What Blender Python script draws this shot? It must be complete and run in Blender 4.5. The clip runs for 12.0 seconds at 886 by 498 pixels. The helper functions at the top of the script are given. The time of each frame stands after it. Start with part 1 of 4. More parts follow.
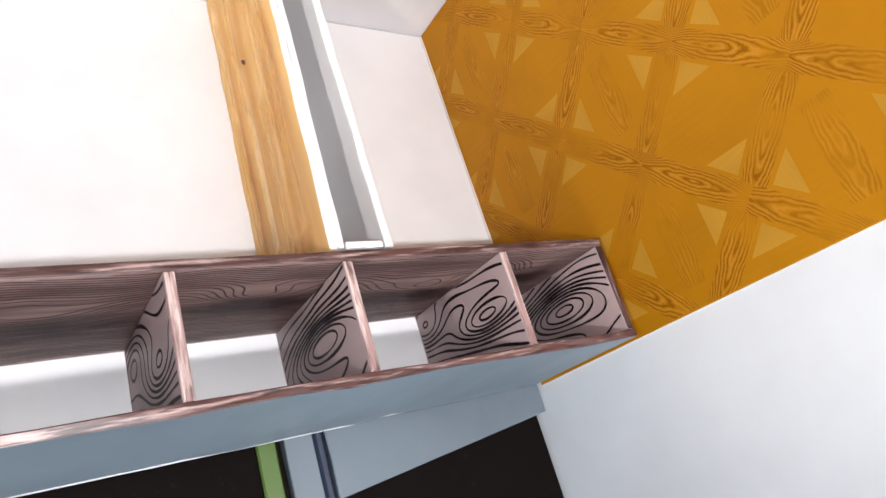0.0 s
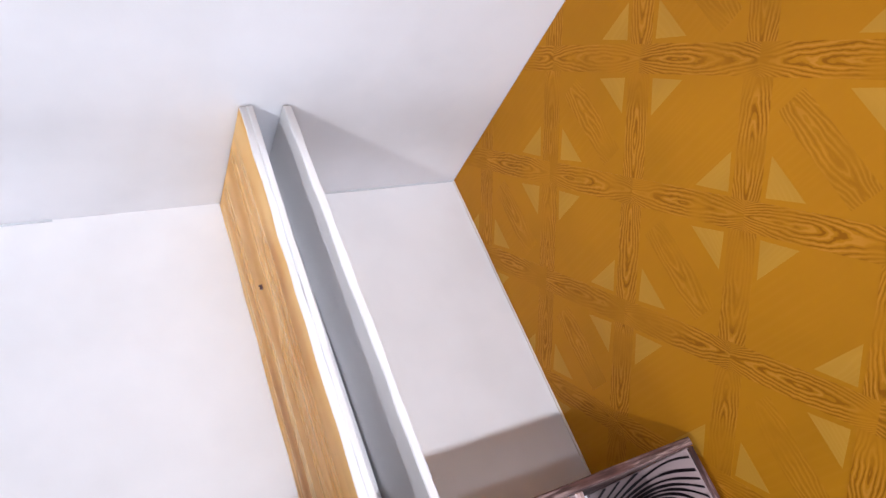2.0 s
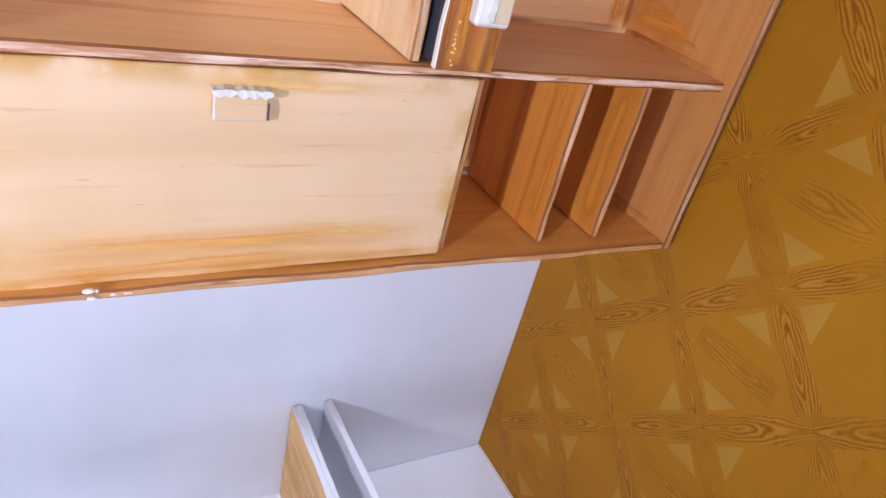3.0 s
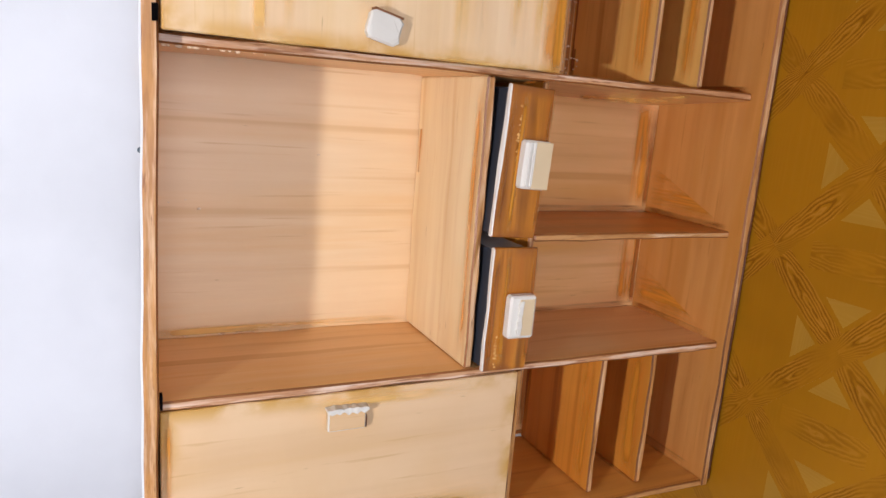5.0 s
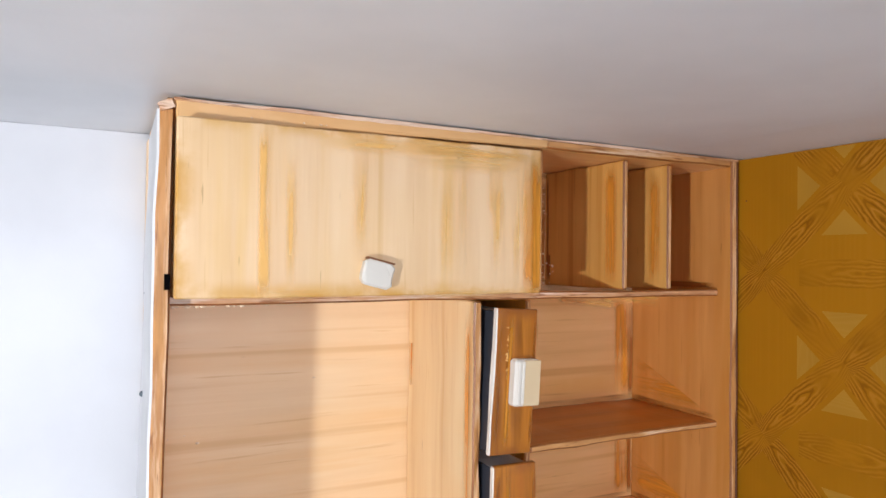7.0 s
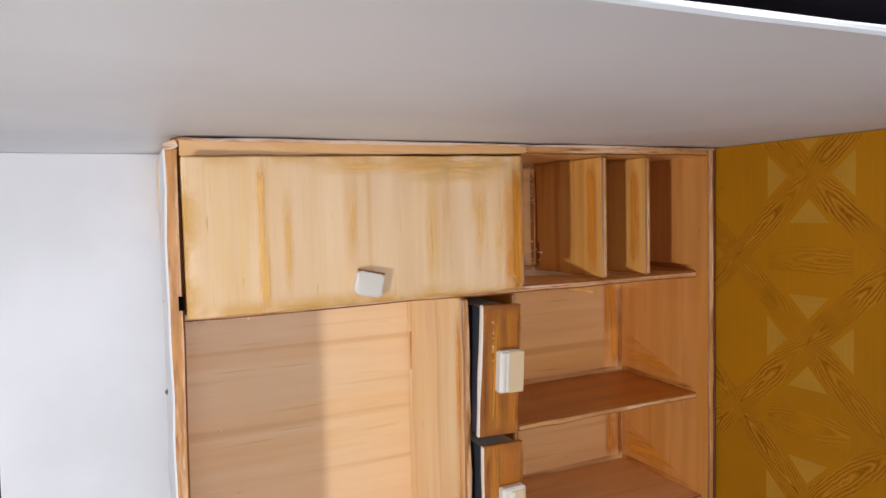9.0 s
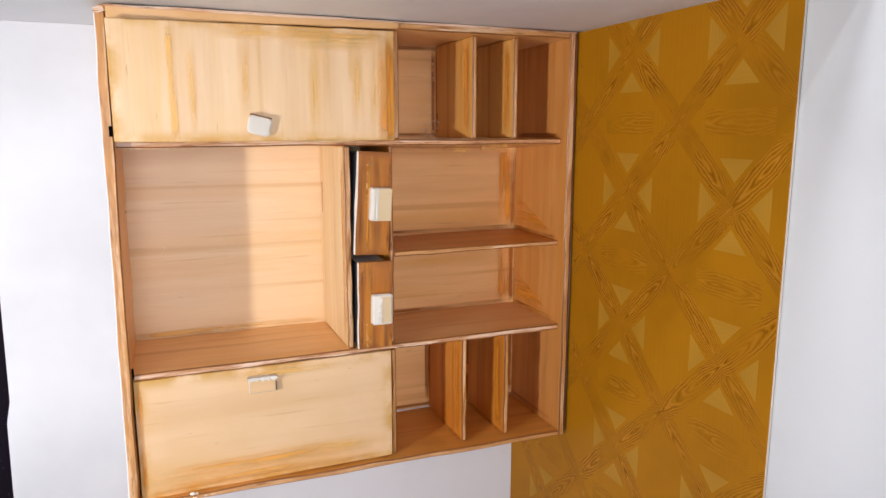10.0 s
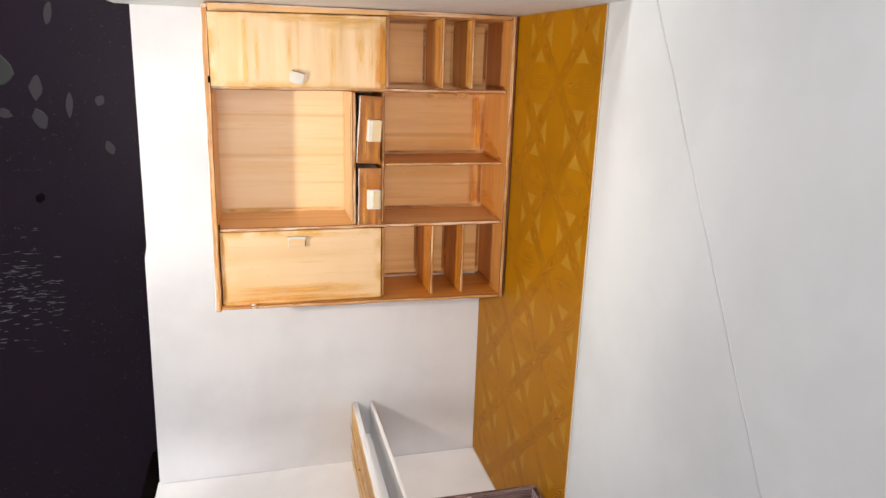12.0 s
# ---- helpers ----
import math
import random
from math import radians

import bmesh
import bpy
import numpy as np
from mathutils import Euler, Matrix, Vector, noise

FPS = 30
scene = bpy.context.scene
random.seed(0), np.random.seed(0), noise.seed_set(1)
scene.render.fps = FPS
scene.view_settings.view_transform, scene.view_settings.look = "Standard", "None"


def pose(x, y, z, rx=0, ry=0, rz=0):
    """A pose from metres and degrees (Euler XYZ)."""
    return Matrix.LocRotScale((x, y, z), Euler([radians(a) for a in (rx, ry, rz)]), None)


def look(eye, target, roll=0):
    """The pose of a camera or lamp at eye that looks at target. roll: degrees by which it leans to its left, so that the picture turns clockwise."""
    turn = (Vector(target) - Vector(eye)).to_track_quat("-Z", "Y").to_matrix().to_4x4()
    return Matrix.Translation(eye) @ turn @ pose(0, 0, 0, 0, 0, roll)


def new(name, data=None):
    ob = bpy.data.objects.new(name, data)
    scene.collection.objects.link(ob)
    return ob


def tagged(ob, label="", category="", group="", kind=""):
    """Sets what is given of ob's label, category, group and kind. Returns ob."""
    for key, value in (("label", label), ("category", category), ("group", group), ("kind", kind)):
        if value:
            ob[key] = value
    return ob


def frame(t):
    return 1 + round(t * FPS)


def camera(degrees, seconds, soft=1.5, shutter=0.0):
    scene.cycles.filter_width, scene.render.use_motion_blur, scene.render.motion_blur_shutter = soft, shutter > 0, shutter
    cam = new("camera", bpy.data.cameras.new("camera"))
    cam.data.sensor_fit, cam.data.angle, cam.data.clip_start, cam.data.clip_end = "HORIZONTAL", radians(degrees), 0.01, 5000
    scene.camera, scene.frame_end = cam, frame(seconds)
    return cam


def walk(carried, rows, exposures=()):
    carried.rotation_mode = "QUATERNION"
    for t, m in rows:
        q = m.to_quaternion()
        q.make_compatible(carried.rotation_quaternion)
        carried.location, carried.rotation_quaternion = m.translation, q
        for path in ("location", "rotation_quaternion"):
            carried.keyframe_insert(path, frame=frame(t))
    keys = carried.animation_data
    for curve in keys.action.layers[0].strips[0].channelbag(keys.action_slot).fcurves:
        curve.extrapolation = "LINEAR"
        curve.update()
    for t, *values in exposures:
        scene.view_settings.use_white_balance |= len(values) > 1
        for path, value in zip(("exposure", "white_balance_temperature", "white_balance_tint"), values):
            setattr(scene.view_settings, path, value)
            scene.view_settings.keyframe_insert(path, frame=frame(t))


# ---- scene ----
import itertools

cam = camera(65.8, 12.0)
PATH = [
    (0, (0.008, -0.331, 0.33), (1.159, 0.346, -1.16), 48.7),
    (0.5, (0.013, -0.318, 0.346), (1.071, 0.377, -1.203), 45.1),
    (0.9, (0.013, -0.319, 0.352), (0.968, 0.374, -1.263), 45.1),
    (1.5, (0.044, -0.258, 0.353), (0.988, 0.45, -1.261), 41.1),
    (2, (0.050, -0.235, 0.345), (1.045, 0.574, -1.190), 34.5),
    (2.5, (0.034, -0.264, 0.395), (0.989, 0.896, -0.926), 20.0),
    (3, (0.022, -0.297, 0.407), (0.995, 1.127, -0.606), 14.2),
    (3.2, (0.009, -0.301, 0.398), (1.045, 1.212, -0.400), 14.1),
    (4.8, (-0.018, -0.354, 0.452), (0.828, 1.398, -0.013), 4.9),
    (5, (-0.014, -0.356, 0.459), (0.843, 1.404, 0.050), 4.3),
    (5.5, (-0.019, -0.362, 0.469), (0.827, 1.415, 0.113), 3.7),
    (6, (-0.022, -0.364, 0.476), (0.837, 1.428, 0.249), 2.2),
    (6.5, (-0.026, -0.357, 0.484), (0.892, 1.416, 0.380), 1.2),
    (7, (-0.026, -0.363, 0.492), (0.888, 1.416, 0.526), 0.7),
    (7.2, (-0.028, -0.360, 0.490), (0.902, 1.408, 0.586), 0.5),
    (8.8, (-0.019, -0.393, 0.514), (0.807, 1.428, 0.583), -2.0),
    (9, (-0.024, -0.395, 0.520), (0.835, 1.408, 0.400), -1.4),
    (9.5, (-0.011, -0.448, 0.520), (0.900, 1.314, 0.274), -0.2),
    (10, (0.025, -0.523, 0.484), (0.766, 1.303, 0.140), 0.0),
    (10.5, (0.024, -0.596, 0.474), (0.543, 1.294, 0.072), 1.4),
    (11, (0.046, -0.663, 0.473), (0.462, 1.240, 0.013), 1.7),
    (11.5, (0.062, -0.720, 0.502), (0.507, 1.164, -0.010), 1.2),
    (12, (0.043, -0.786, 0.507), (0.546, 1.075, -0.026), 1.7),
]
EXPOSURES = [(0, 0.40, 6600, 11), (0.9, 0.35, 6600, 11), (1.5, 0.36, 6400, 11), (2.0, 0.14, 6050, 15), (2.5, -0.18, 5400, 19), (3.0, -0.32, 5400, 21), (3.8, -0.48, 5850, 17), (5.0, -0.58, 6150, 15),
             (6.0, -0.57, 6100, 14), (7.2, -0.46, 6050, 11), (8.8, -0.86, 6350, 13), (9.1, -0.70, 6350, 13), (9.6, -0.18, 6150, 11), (10.0, -0.46, 6500, 14), (10.5, -0.52, 6600, 14), (11.4, -0.44, 6900, 13), (12.0, -0.28, 7200, 12)]
walk(cam, [(t, look(eye, target, roll)) for t, eye, target, roll in PATH], EXPOSURES)

# ---- world and lamps ----
world = bpy.data.worlds.new("room_dusk")
scene.world = world
world.use_nodes = True
world.node_tree.nodes["Background"].inputs[0].default_value = (0.80, 0.86, 1.0, 1)
world.node_tree.nodes["Background"].inputs[1].default_value = 0.05


def lamp(name, place, target, size, power, colour):
    data = bpy.data.lights.new(name, "AREA")
    data.shape, data.size, data.energy, data.color = "DISK", size, power, colour
    ob = new(name, data)
    ob.matrix_world = look(place, target)
    return ob


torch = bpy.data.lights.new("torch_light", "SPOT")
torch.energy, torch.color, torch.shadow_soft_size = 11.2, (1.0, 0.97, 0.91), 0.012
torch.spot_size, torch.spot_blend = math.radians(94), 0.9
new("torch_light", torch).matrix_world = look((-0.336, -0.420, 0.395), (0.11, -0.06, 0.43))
lamp("bulb_light", (0.05, -1.15, 1.95), (0.12, -0.2, 0.0), 0.09, 31.0, (0.97, 0.98, 1.0))
# unseen overhead light, added to lift the rack bays' floors
lamp("overhead_fill", (-0.12, -0.46, 1.95), (0.12, -0.20, 0.0), 0.42, 32.0, (0.95, 0.97, 1.0))
# broad soft fill added in front of the model; no window is there
lamp("front_fill", (0.0, -2.60, 0.50), (0.1, 0.0, 0.35), 1.3, 40.0, (0.90, 0.95, 1.0))


# ---- materials ----
def node_material(name, roughness=0.6):
    m = bpy.data.materials.new(name)
    m.use_nodes = True
    nt = m.node_tree
    bsdf = nt.nodes["Principled BSDF"]
    bsdf.inputs["Roughness"].default_value = roughness
    return m, nt, bsdf


def link(nt, a, b):
    nt.links.new(a, b)


def coords(nt, scale, offset_random=False):
    tc = nt.nodes.new("ShaderNodeTexCoord")
    mp = nt.nodes.new("ShaderNodeMapping")
    mp.inputs["Scale"].default_value = scale
    link(nt, tc.outputs["Object"], mp.inputs["Vector"])
    if offset_random:
        info = nt.nodes.new("ShaderNodeObjectInfo")
        mul = nt.nodes.new("ShaderNodeVectorMath")
        mul.operation = "SCALE"
        mul.inputs[0].default_value = (7.0, 5.0, 3.0)
        link(nt, info.outputs["Random"], mul.inputs["Scale"])
        link(nt, mul.outputs[0], mp.inputs["Location"])
    return mp.outputs[0]


def noise_tex(nt, vector, scale, detail=3.0, rough=0.55, distortion=0.0):
    n = nt.nodes.new("ShaderNodeTexNoise")
    n.inputs["Scale"].default_value = scale
    n.inputs["Detail"].default_value = detail
    n.inputs["Roughness"].default_value = rough
    n.inputs["Distortion"].default_value = distortion
    link(nt, vector, n.inputs["Vector"])
    return n.outputs["Fac"]


def ramp(nt, fac, low, high, a=0.0, b=1.0):
    r = nt.nodes.new("ShaderNodeMapRange")
    r.interpolation_type = "SMOOTHSTEP"
    r.inputs["From Min"].default_value, r.inputs["From Max"].default_value = low, high
    r.inputs["To Min"].default_value, r.inputs["To Max"].default_value = a, b
    link(nt, fac, r.inputs["Value"])
    return r.outputs["Result"]


def mix(nt, fac, a, b):
    n = nt.nodes.new("ShaderNodeMix")
    n.data_type = "RGBA"
    if isinstance(fac, (int, float)):
        n.inputs[0].default_value = fac
    else:
        link(nt, fac, n.inputs[0])
    for socket, value in ((n.inputs[6], a), (n.inputs[7], b)):
        if isinstance(value, tuple):
            socket.default_value = (*value, 1)
        else:
            link(nt, value, socket)
    return n.outputs[2]


def bump(nt, bsdf, height, strength, distance=0.0006):
    b = nt.nodes.new("ShaderNodeBump")
    b.inputs["Strength"].default_value = strength
    b.inputs["Distance"].default_value = distance
    link(nt, height, b.inputs["Height"])
    link(nt, b.outputs[0], bsdf.inputs["Normal"])


def card(name, colour, roughness=0.55, mottling=0.05):
    m, nt, bsdf = node_material(name, roughness)
    v = coords(nt, (1, 1, 1))
    large = ramp(nt, noise_tex(nt, v, 9.0, 4.0), 0.35, 0.7)
    fine = noise_tex(nt, v, 700.0, 2.0)
    dark = tuple(c * (1 - 2 * mottling) for c in colour)
    link(nt, mix(nt, large, colour, dark), bsdf.inputs["Base Color"])
    bump(nt, bsdf, fine, 0.12, 0.0002)
    return m


def painted_wood(name, light, dark, stroke, axis, roughness=0.42, streak=1.0, fine=1.0, border=None):
    """Brush-painted wood grain: long streaks along one axis, broad strokes of a deeper tint, fine dark hairs."""
    m, nt, bsdf = node_material(name, roughness)
    k = "xyz".index(axis)
    def stretched(across, along):
        s = [across] * 3
        s[k] = along
        return coords(nt, tuple(s), True)
    streaks = ramp(nt, noise_tex(nt, stretched(110 * fine, 7 * fine), 1.0, 4.0, 0.55), 0.32, 0.72)
    broad = ramp(nt, noise_tex(nt, stretched(46 * fine, 3.2 * fine), 1.0, 4.0, 0.6), 0.50, 0.72, 0.0, 0.95)
    hairs = ramp(nt, noise_tex(nt, stretched(420, 16), 1.0, 3.0, 0.55), 0.62, 0.76, 0.0, 0.42)
    base = mix(nt, streaks, light, tuple(l + (d - l) * 0.55 * streak for l, d in zip(light, dark)))
    base = mix(nt, broad, base, stroke)
    wash = ramp(nt, noise_tex(nt, coords(nt, (1, 1, 1), True), 24.0, 3.0, 0.5), 0.38, 0.68, 0.0, 0.55)
    base = mix(nt, wash, base, tuple(0.5 * (l + d) for l, d in zip(light, stroke)))
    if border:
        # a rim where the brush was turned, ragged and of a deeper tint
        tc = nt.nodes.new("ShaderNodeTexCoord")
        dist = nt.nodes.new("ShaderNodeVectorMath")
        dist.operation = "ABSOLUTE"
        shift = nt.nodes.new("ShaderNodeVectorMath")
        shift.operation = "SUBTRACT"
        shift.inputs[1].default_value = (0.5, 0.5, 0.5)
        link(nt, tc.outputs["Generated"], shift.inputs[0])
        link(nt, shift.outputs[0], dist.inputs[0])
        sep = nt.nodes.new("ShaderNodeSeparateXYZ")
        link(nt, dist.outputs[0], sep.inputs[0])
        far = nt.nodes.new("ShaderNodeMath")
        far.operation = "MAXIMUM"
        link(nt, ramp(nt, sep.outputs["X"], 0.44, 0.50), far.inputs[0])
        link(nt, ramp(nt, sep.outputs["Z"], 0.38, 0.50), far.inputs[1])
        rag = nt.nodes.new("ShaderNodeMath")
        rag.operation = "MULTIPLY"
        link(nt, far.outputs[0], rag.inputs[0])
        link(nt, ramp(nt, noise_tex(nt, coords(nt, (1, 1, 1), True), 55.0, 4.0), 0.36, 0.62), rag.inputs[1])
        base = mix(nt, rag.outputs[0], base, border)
    brush = ramp(nt, noise_tex(nt, stretched(120 * fine, 2.4 * fine), 1.0, 3.0, 0.5), 0.58, 0.70, 0.0, 0.6)
    base = mix(nt, brush, base, tuple(0.45 * c + 0.55 * d for c, d in zip(stroke, dark)))
    scratch = ramp(nt, noise_tex(nt, stretched(650, 70), 1.0, 2.0, 0.5), 0.73, 0.79, 0.0, 0.5)
    base = mix(nt, scratch, base, tuple(0.6 * d for d in dark))
    base = mix(nt, hairs, base, dark)
    link(nt, base, bsdf.inputs["Base Color"])
    bump(nt, bsdf, streaks, 0.25, 0.0004)
    return m


def worn_edge(name, base, pale, dark, axis, bare=0.55, scores=0.56):
    """A painted cut edge of card: paint rubbed off in patches along its length, dark scores and pale bare board."""
    m, nt, bsdf = node_material(name, 0.42)
    k = "xyz".index(axis)
    def stretched(across, along):
        s = [across] * 3
        s[k] = along
        return coords(nt, tuple(s), True)
    col = mix(nt, ramp(nt, noise_tex(nt, stretched(260, 40), 1.0, 4.0, 0.6), 0.35, 0.68), base, tuple(0.55 * b + 0.45 * d for b, d in zip(base, dark)))
    rubbed = ramp(nt, noise_tex(nt, stretched(340, 26), 1.0, 4.0, 0.6), bare - 0.06, bare + 0.16, 0.0, 0.7)
    col = mix(nt, rubbed, col, pale)
    scored = ramp(nt, noise_tex(nt, stretched(620, 60), 1.0, 3.0, 0.6), scores, scores + 0.12, 0.0, 0.8)
    col = mix(nt, scored, col, dark)
    link(nt, col, bsdf.inputs["Base Color"])
    bump(nt, bsdf, rubbed, 0.25, 0.0003)
    return m


def paper_grain(name, light, dark, scale, roughness=0.5, amount=0.8):
    """Printed wallpaper with wood grain lines that run along the piece's own x axis."""
    m, nt, bsdf = node_material(name, roughness)
    v = coords(nt, (0.30, 1, 0), True)
    wave = nt.nodes.new("ShaderNodeTexWave")
    wave.wave_type, wave.bands_direction = "BANDS", "Y"
    wave.inputs["Scale"].default_value = 210.0 * scale
    wave.inputs["Distortion"].default_value = 20.0
    wave.inputs["Detail"].default_value = 1.2
    wave.inputs["Detail Scale"].default_value = 0.6
    link(nt, v, wave.inputs["Vector"])
    lines = ramp(nt, wave.outputs["Fac"], 0.58, 0.92, 0.0, amount)
    worn = ramp(nt, noise_tex(nt, coords(nt, (1, 1, 1), True), 22.0, 2.0), 0.38, 0.60, 0.15, 1.0)
    both = nt.nodes.new("ShaderNodeMath")
    both.operation = "MULTIPLY"
    link(nt, lines, both.inputs[0])
    link(nt, worn, both.inputs[1])
    n = both.outputs[0]
    broad = ramp(nt, noise_tex(nt, coords(nt, (1, 1, 1)), 14.0, 3.0), 0.38, 0.68, 0.0, 0.6)
    base = mix(nt, broad, light, tuple(c * 0.80 for c in light))
    glint = nt.nodes.new("ShaderNodeMath")
    glint.operation = "MULTIPLY"
    link(nt, ramp(nt, wave.outputs["Fac"], 0.30, 0.05, 0.0, 0.7 * amount), glint.inputs[0])
    link(nt, worn, glint.inputs[1])
    base = mix(nt, glint.outputs[0], base, tuple(min(1.0, 1.22 * c + 0.03) for c in light))
    link(nt, mix(nt, n, base, dark), bsdf.inputs["Base Color"])
    bump(nt, bsdf, n, 0.2, 0.0002)
    return m


def paper_arm(name, light, dark, length, period, amount):
    """Printed wood grain of one arm of the pattern: long nested eyes that draw together towards both ends."""
    m, nt, bsdf = node_material(name, 0.5)

    def calc(op, a, b=0.0):
        n = nt.nodes.new("ShaderNodeMath")
        n.operation = op
        for socket, value in zip(n.inputs, (a, b)):
            if isinstance(value, (int, float)):
                socket.default_value = value
            else:
                link(nt, value, socket)
        return n.outputs[0]

    tc = nt.nodes.new("ShaderNodeTexCoord")
    sep = nt.nodes.new("ShaderNodeSeparateXYZ")
    link(nt, tc.outputs["Object"], sep.inputs[0])
    info = nt.nodes.new("ShaderNodeObjectInfo")
    x, y = sep.outputs["X"], sep.outputs["Y"]
    along = calc("DIVIDE", calc("ABSOLUTE", x), length / 2)
    squeeze = calc("SUBTRACT", 1.0, calc("MULTIPLY", 0.6, calc("POWER", along, 2.0)))
    across = calc("DIVIDE", y, squeeze)
    middle = calc("MULTIPLY", calc("SUBTRACT", info.outputs["Random"], 0.5), length * 0.5)
    run = calc("MULTIPLY", calc("SUBTRACT", x, middle), 0.13)
    far = calc("SQRT", calc("ADD", calc("MULTIPLY", across, across), calc("MULTIPLY", run, run)))
    wobble = calc("MULTIPLY", calc("SUBTRACT", noise_tex(nt, coords(nt, (0.5, 1, 1), True), 150.0, 3.0), 0.5), period * 2.2)
    wave = calc("SINE", calc("MULTIPLY", calc("ADD", far, wobble), 2 * math.pi / period))
    worn = ramp(nt, noise_tex(nt, coords(nt, (1, 1, 1), True), 30.0, 2.0), 0.36, 0.62, 0.1, 1.0)
    lines = calc("MULTIPLY", ramp(nt, wave, 0.25, 0.95, 0.0, amount), worn)
    glint = calc("MULTIPLY", ramp(nt, wave, -0.35, -0.95, 0.0, 0.7 * amount), worn)
    body = tuple(0.86 * c for c in light)
    base = mix(nt, ramp(nt, noise_tex(nt, coords(nt, (1, 1, 1), True), 40.0, 2.0), 0.35, 0.7), light, body)
    base = mix(nt, glint, base, tuple(min(1.0, 1.35 * c + 0.03) for c in light))
    link(nt, mix(nt, lines, base, dark), bsdf.inputs["Base Color"])
    bump(nt, bsdf, lines, 0.25, 0.0002)
    return m


WHITE = card("white_card", (0.75, 0.75, 0.765))
# the same white card, darkened to carry the back wall's weaker light
WHITE_SHADED = card("white_card_shaded", (0.69, 0.69, 0.72), 0.6, 0.06)
EDGE_GREY = card("cut_card_edge", (0.50, 0.50, 0.53), 0.7, 0.1)
WALL_WHITE = card("white_wall_paint", (0.74, 0.77, 0.80), 0.6, 0.05)
# grey of the glue dabs, and of the rack's white front card in shade
SHADE_GREY = card("shade_grey", (0.13, 0.165, 0.195), 0.5, 0.15)
SLATE_CARD = card("slate_card", (0.085, 0.105, 0.125), 0.5, 0.15)
BOX_GREY = card("box_grey_card", (0.55, 0.53, 0.53), 0.5, 0.12)
DARK_BOX = card("dark_blue_card", (0.035, 0.04, 0.055), 0.5)
PANEL_TAN = painted_wood("painted_wood_pale", (0.87, 0.64, 0.385), (0.60, 0.33, 0.13), (0.81, 0.525, 0.255), "x", 0.40, 0.4)
PANEL_UP = painted_wood("painted_wood_upright", (0.82, 0.47, 0.20), (0.52, 0.20, 0.05), (0.72, 0.34, 0.08), "z", 0.36, 0.6)
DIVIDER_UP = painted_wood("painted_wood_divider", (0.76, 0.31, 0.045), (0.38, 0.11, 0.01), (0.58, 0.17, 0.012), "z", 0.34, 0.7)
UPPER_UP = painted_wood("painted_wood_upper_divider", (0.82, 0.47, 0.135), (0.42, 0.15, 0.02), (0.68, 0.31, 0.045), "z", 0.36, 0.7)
SHELF_WOOD = painted_wood("painted_wood_shelf", (0.90, 0.56, 0.26), (0.54, 0.22, 0.055), (0.80, 0.42, 0.12), "x", 0.36, 0.5)
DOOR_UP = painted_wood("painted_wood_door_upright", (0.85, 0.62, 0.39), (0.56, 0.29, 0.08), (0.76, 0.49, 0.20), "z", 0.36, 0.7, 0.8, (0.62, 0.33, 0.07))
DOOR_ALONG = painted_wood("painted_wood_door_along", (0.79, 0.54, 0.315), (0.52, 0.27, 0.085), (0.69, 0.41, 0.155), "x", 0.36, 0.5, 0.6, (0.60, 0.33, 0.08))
# right-bay woods, tinted deeper with part of the bays' shade in the colour
DEEP_ALONG = painted_wood("deep_wood_along", (0.88, 0.53, 0.24), (0.50, 0.20, 0.045), (0.78, 0.40, 0.12), "x", 0.34, 0.6)
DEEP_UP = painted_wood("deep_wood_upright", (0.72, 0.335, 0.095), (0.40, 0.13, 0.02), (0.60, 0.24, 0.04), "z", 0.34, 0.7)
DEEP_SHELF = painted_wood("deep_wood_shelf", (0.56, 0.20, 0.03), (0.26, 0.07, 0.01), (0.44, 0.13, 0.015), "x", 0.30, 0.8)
AMBER_SHELF = painted_wood("amber_wood_shelf", (0.78, 0.38, 0.085), (0.42, 0.14, 0.02), (0.64, 0.26, 0.035), "x", 0.34, 0.7)
EDGE_PALE = worn_edge("pale_worn_edge", (0.66, 0.35, 0.17), (0.88, 0.70, 0.56), (0.28, 0.09, 0.025), "x", 0.46)
DRAWER_WOOD = painted_wood("painted_wood_drawer", (0.60, 0.225, 0.020), (0.14, 0.035, 0.005), (0.40, 0.11, 0.009), "z", 0.28, 1.4, 1.6, (0.26, 0.08, 0.012))
EDGE_WOOD = worn_edge("worn_card_edge", (0.64, 0.33, 0.12), (0.86, 0.64, 0.44), (0.26, 0.085, 0.02), "x")
EDGE_UP = worn_edge("worn_card_edge_upright", (0.60, 0.28, 0.08), (0.82, 0.55, 0.33), (0.24, 0.075, 0.018), "z", 0.50, 0.58)
TRIM_WOOD = painted_wood("painted_wood_trim", (0.75, 0.45, 0.20), (0.50, 0.22, 0.06), (0.70, 0.39, 0.14), "x", 0.38, 0.8)
PALE_UP = painted_wood("painted_wood_pale_upright", (0.90, 0.71, 0.44), (0.60, 0.32, 0.09), (0.84, 0.57, 0.25), "z", 0.38, 0.7, 0.9)
RIM_PAINT = card("brown_rim_paint", (0.34, 0.12, 0.03), 0.4, 0.25)
RIM_BROWN = card("dark_brown_rim", (0.17, 0.055, 0.018), 0.45, 0.2)
LOW_WOOD = painted_wood("painted_wood_low_wall", (0.90, 0.57, 0.21), (0.54, 0.22, 0.03), (0.76, 0.37, 0.05), "y", 0.5, 1.2, 0.55)
HANDLE_CARD = card("torn_handle_card", (0.83, 0.78, 0.70), 0.6, 0.12)
HANDLE_TAN = card("tan_handle_card", (0.76, 0.58, 0.35), 0.55, 0.1)
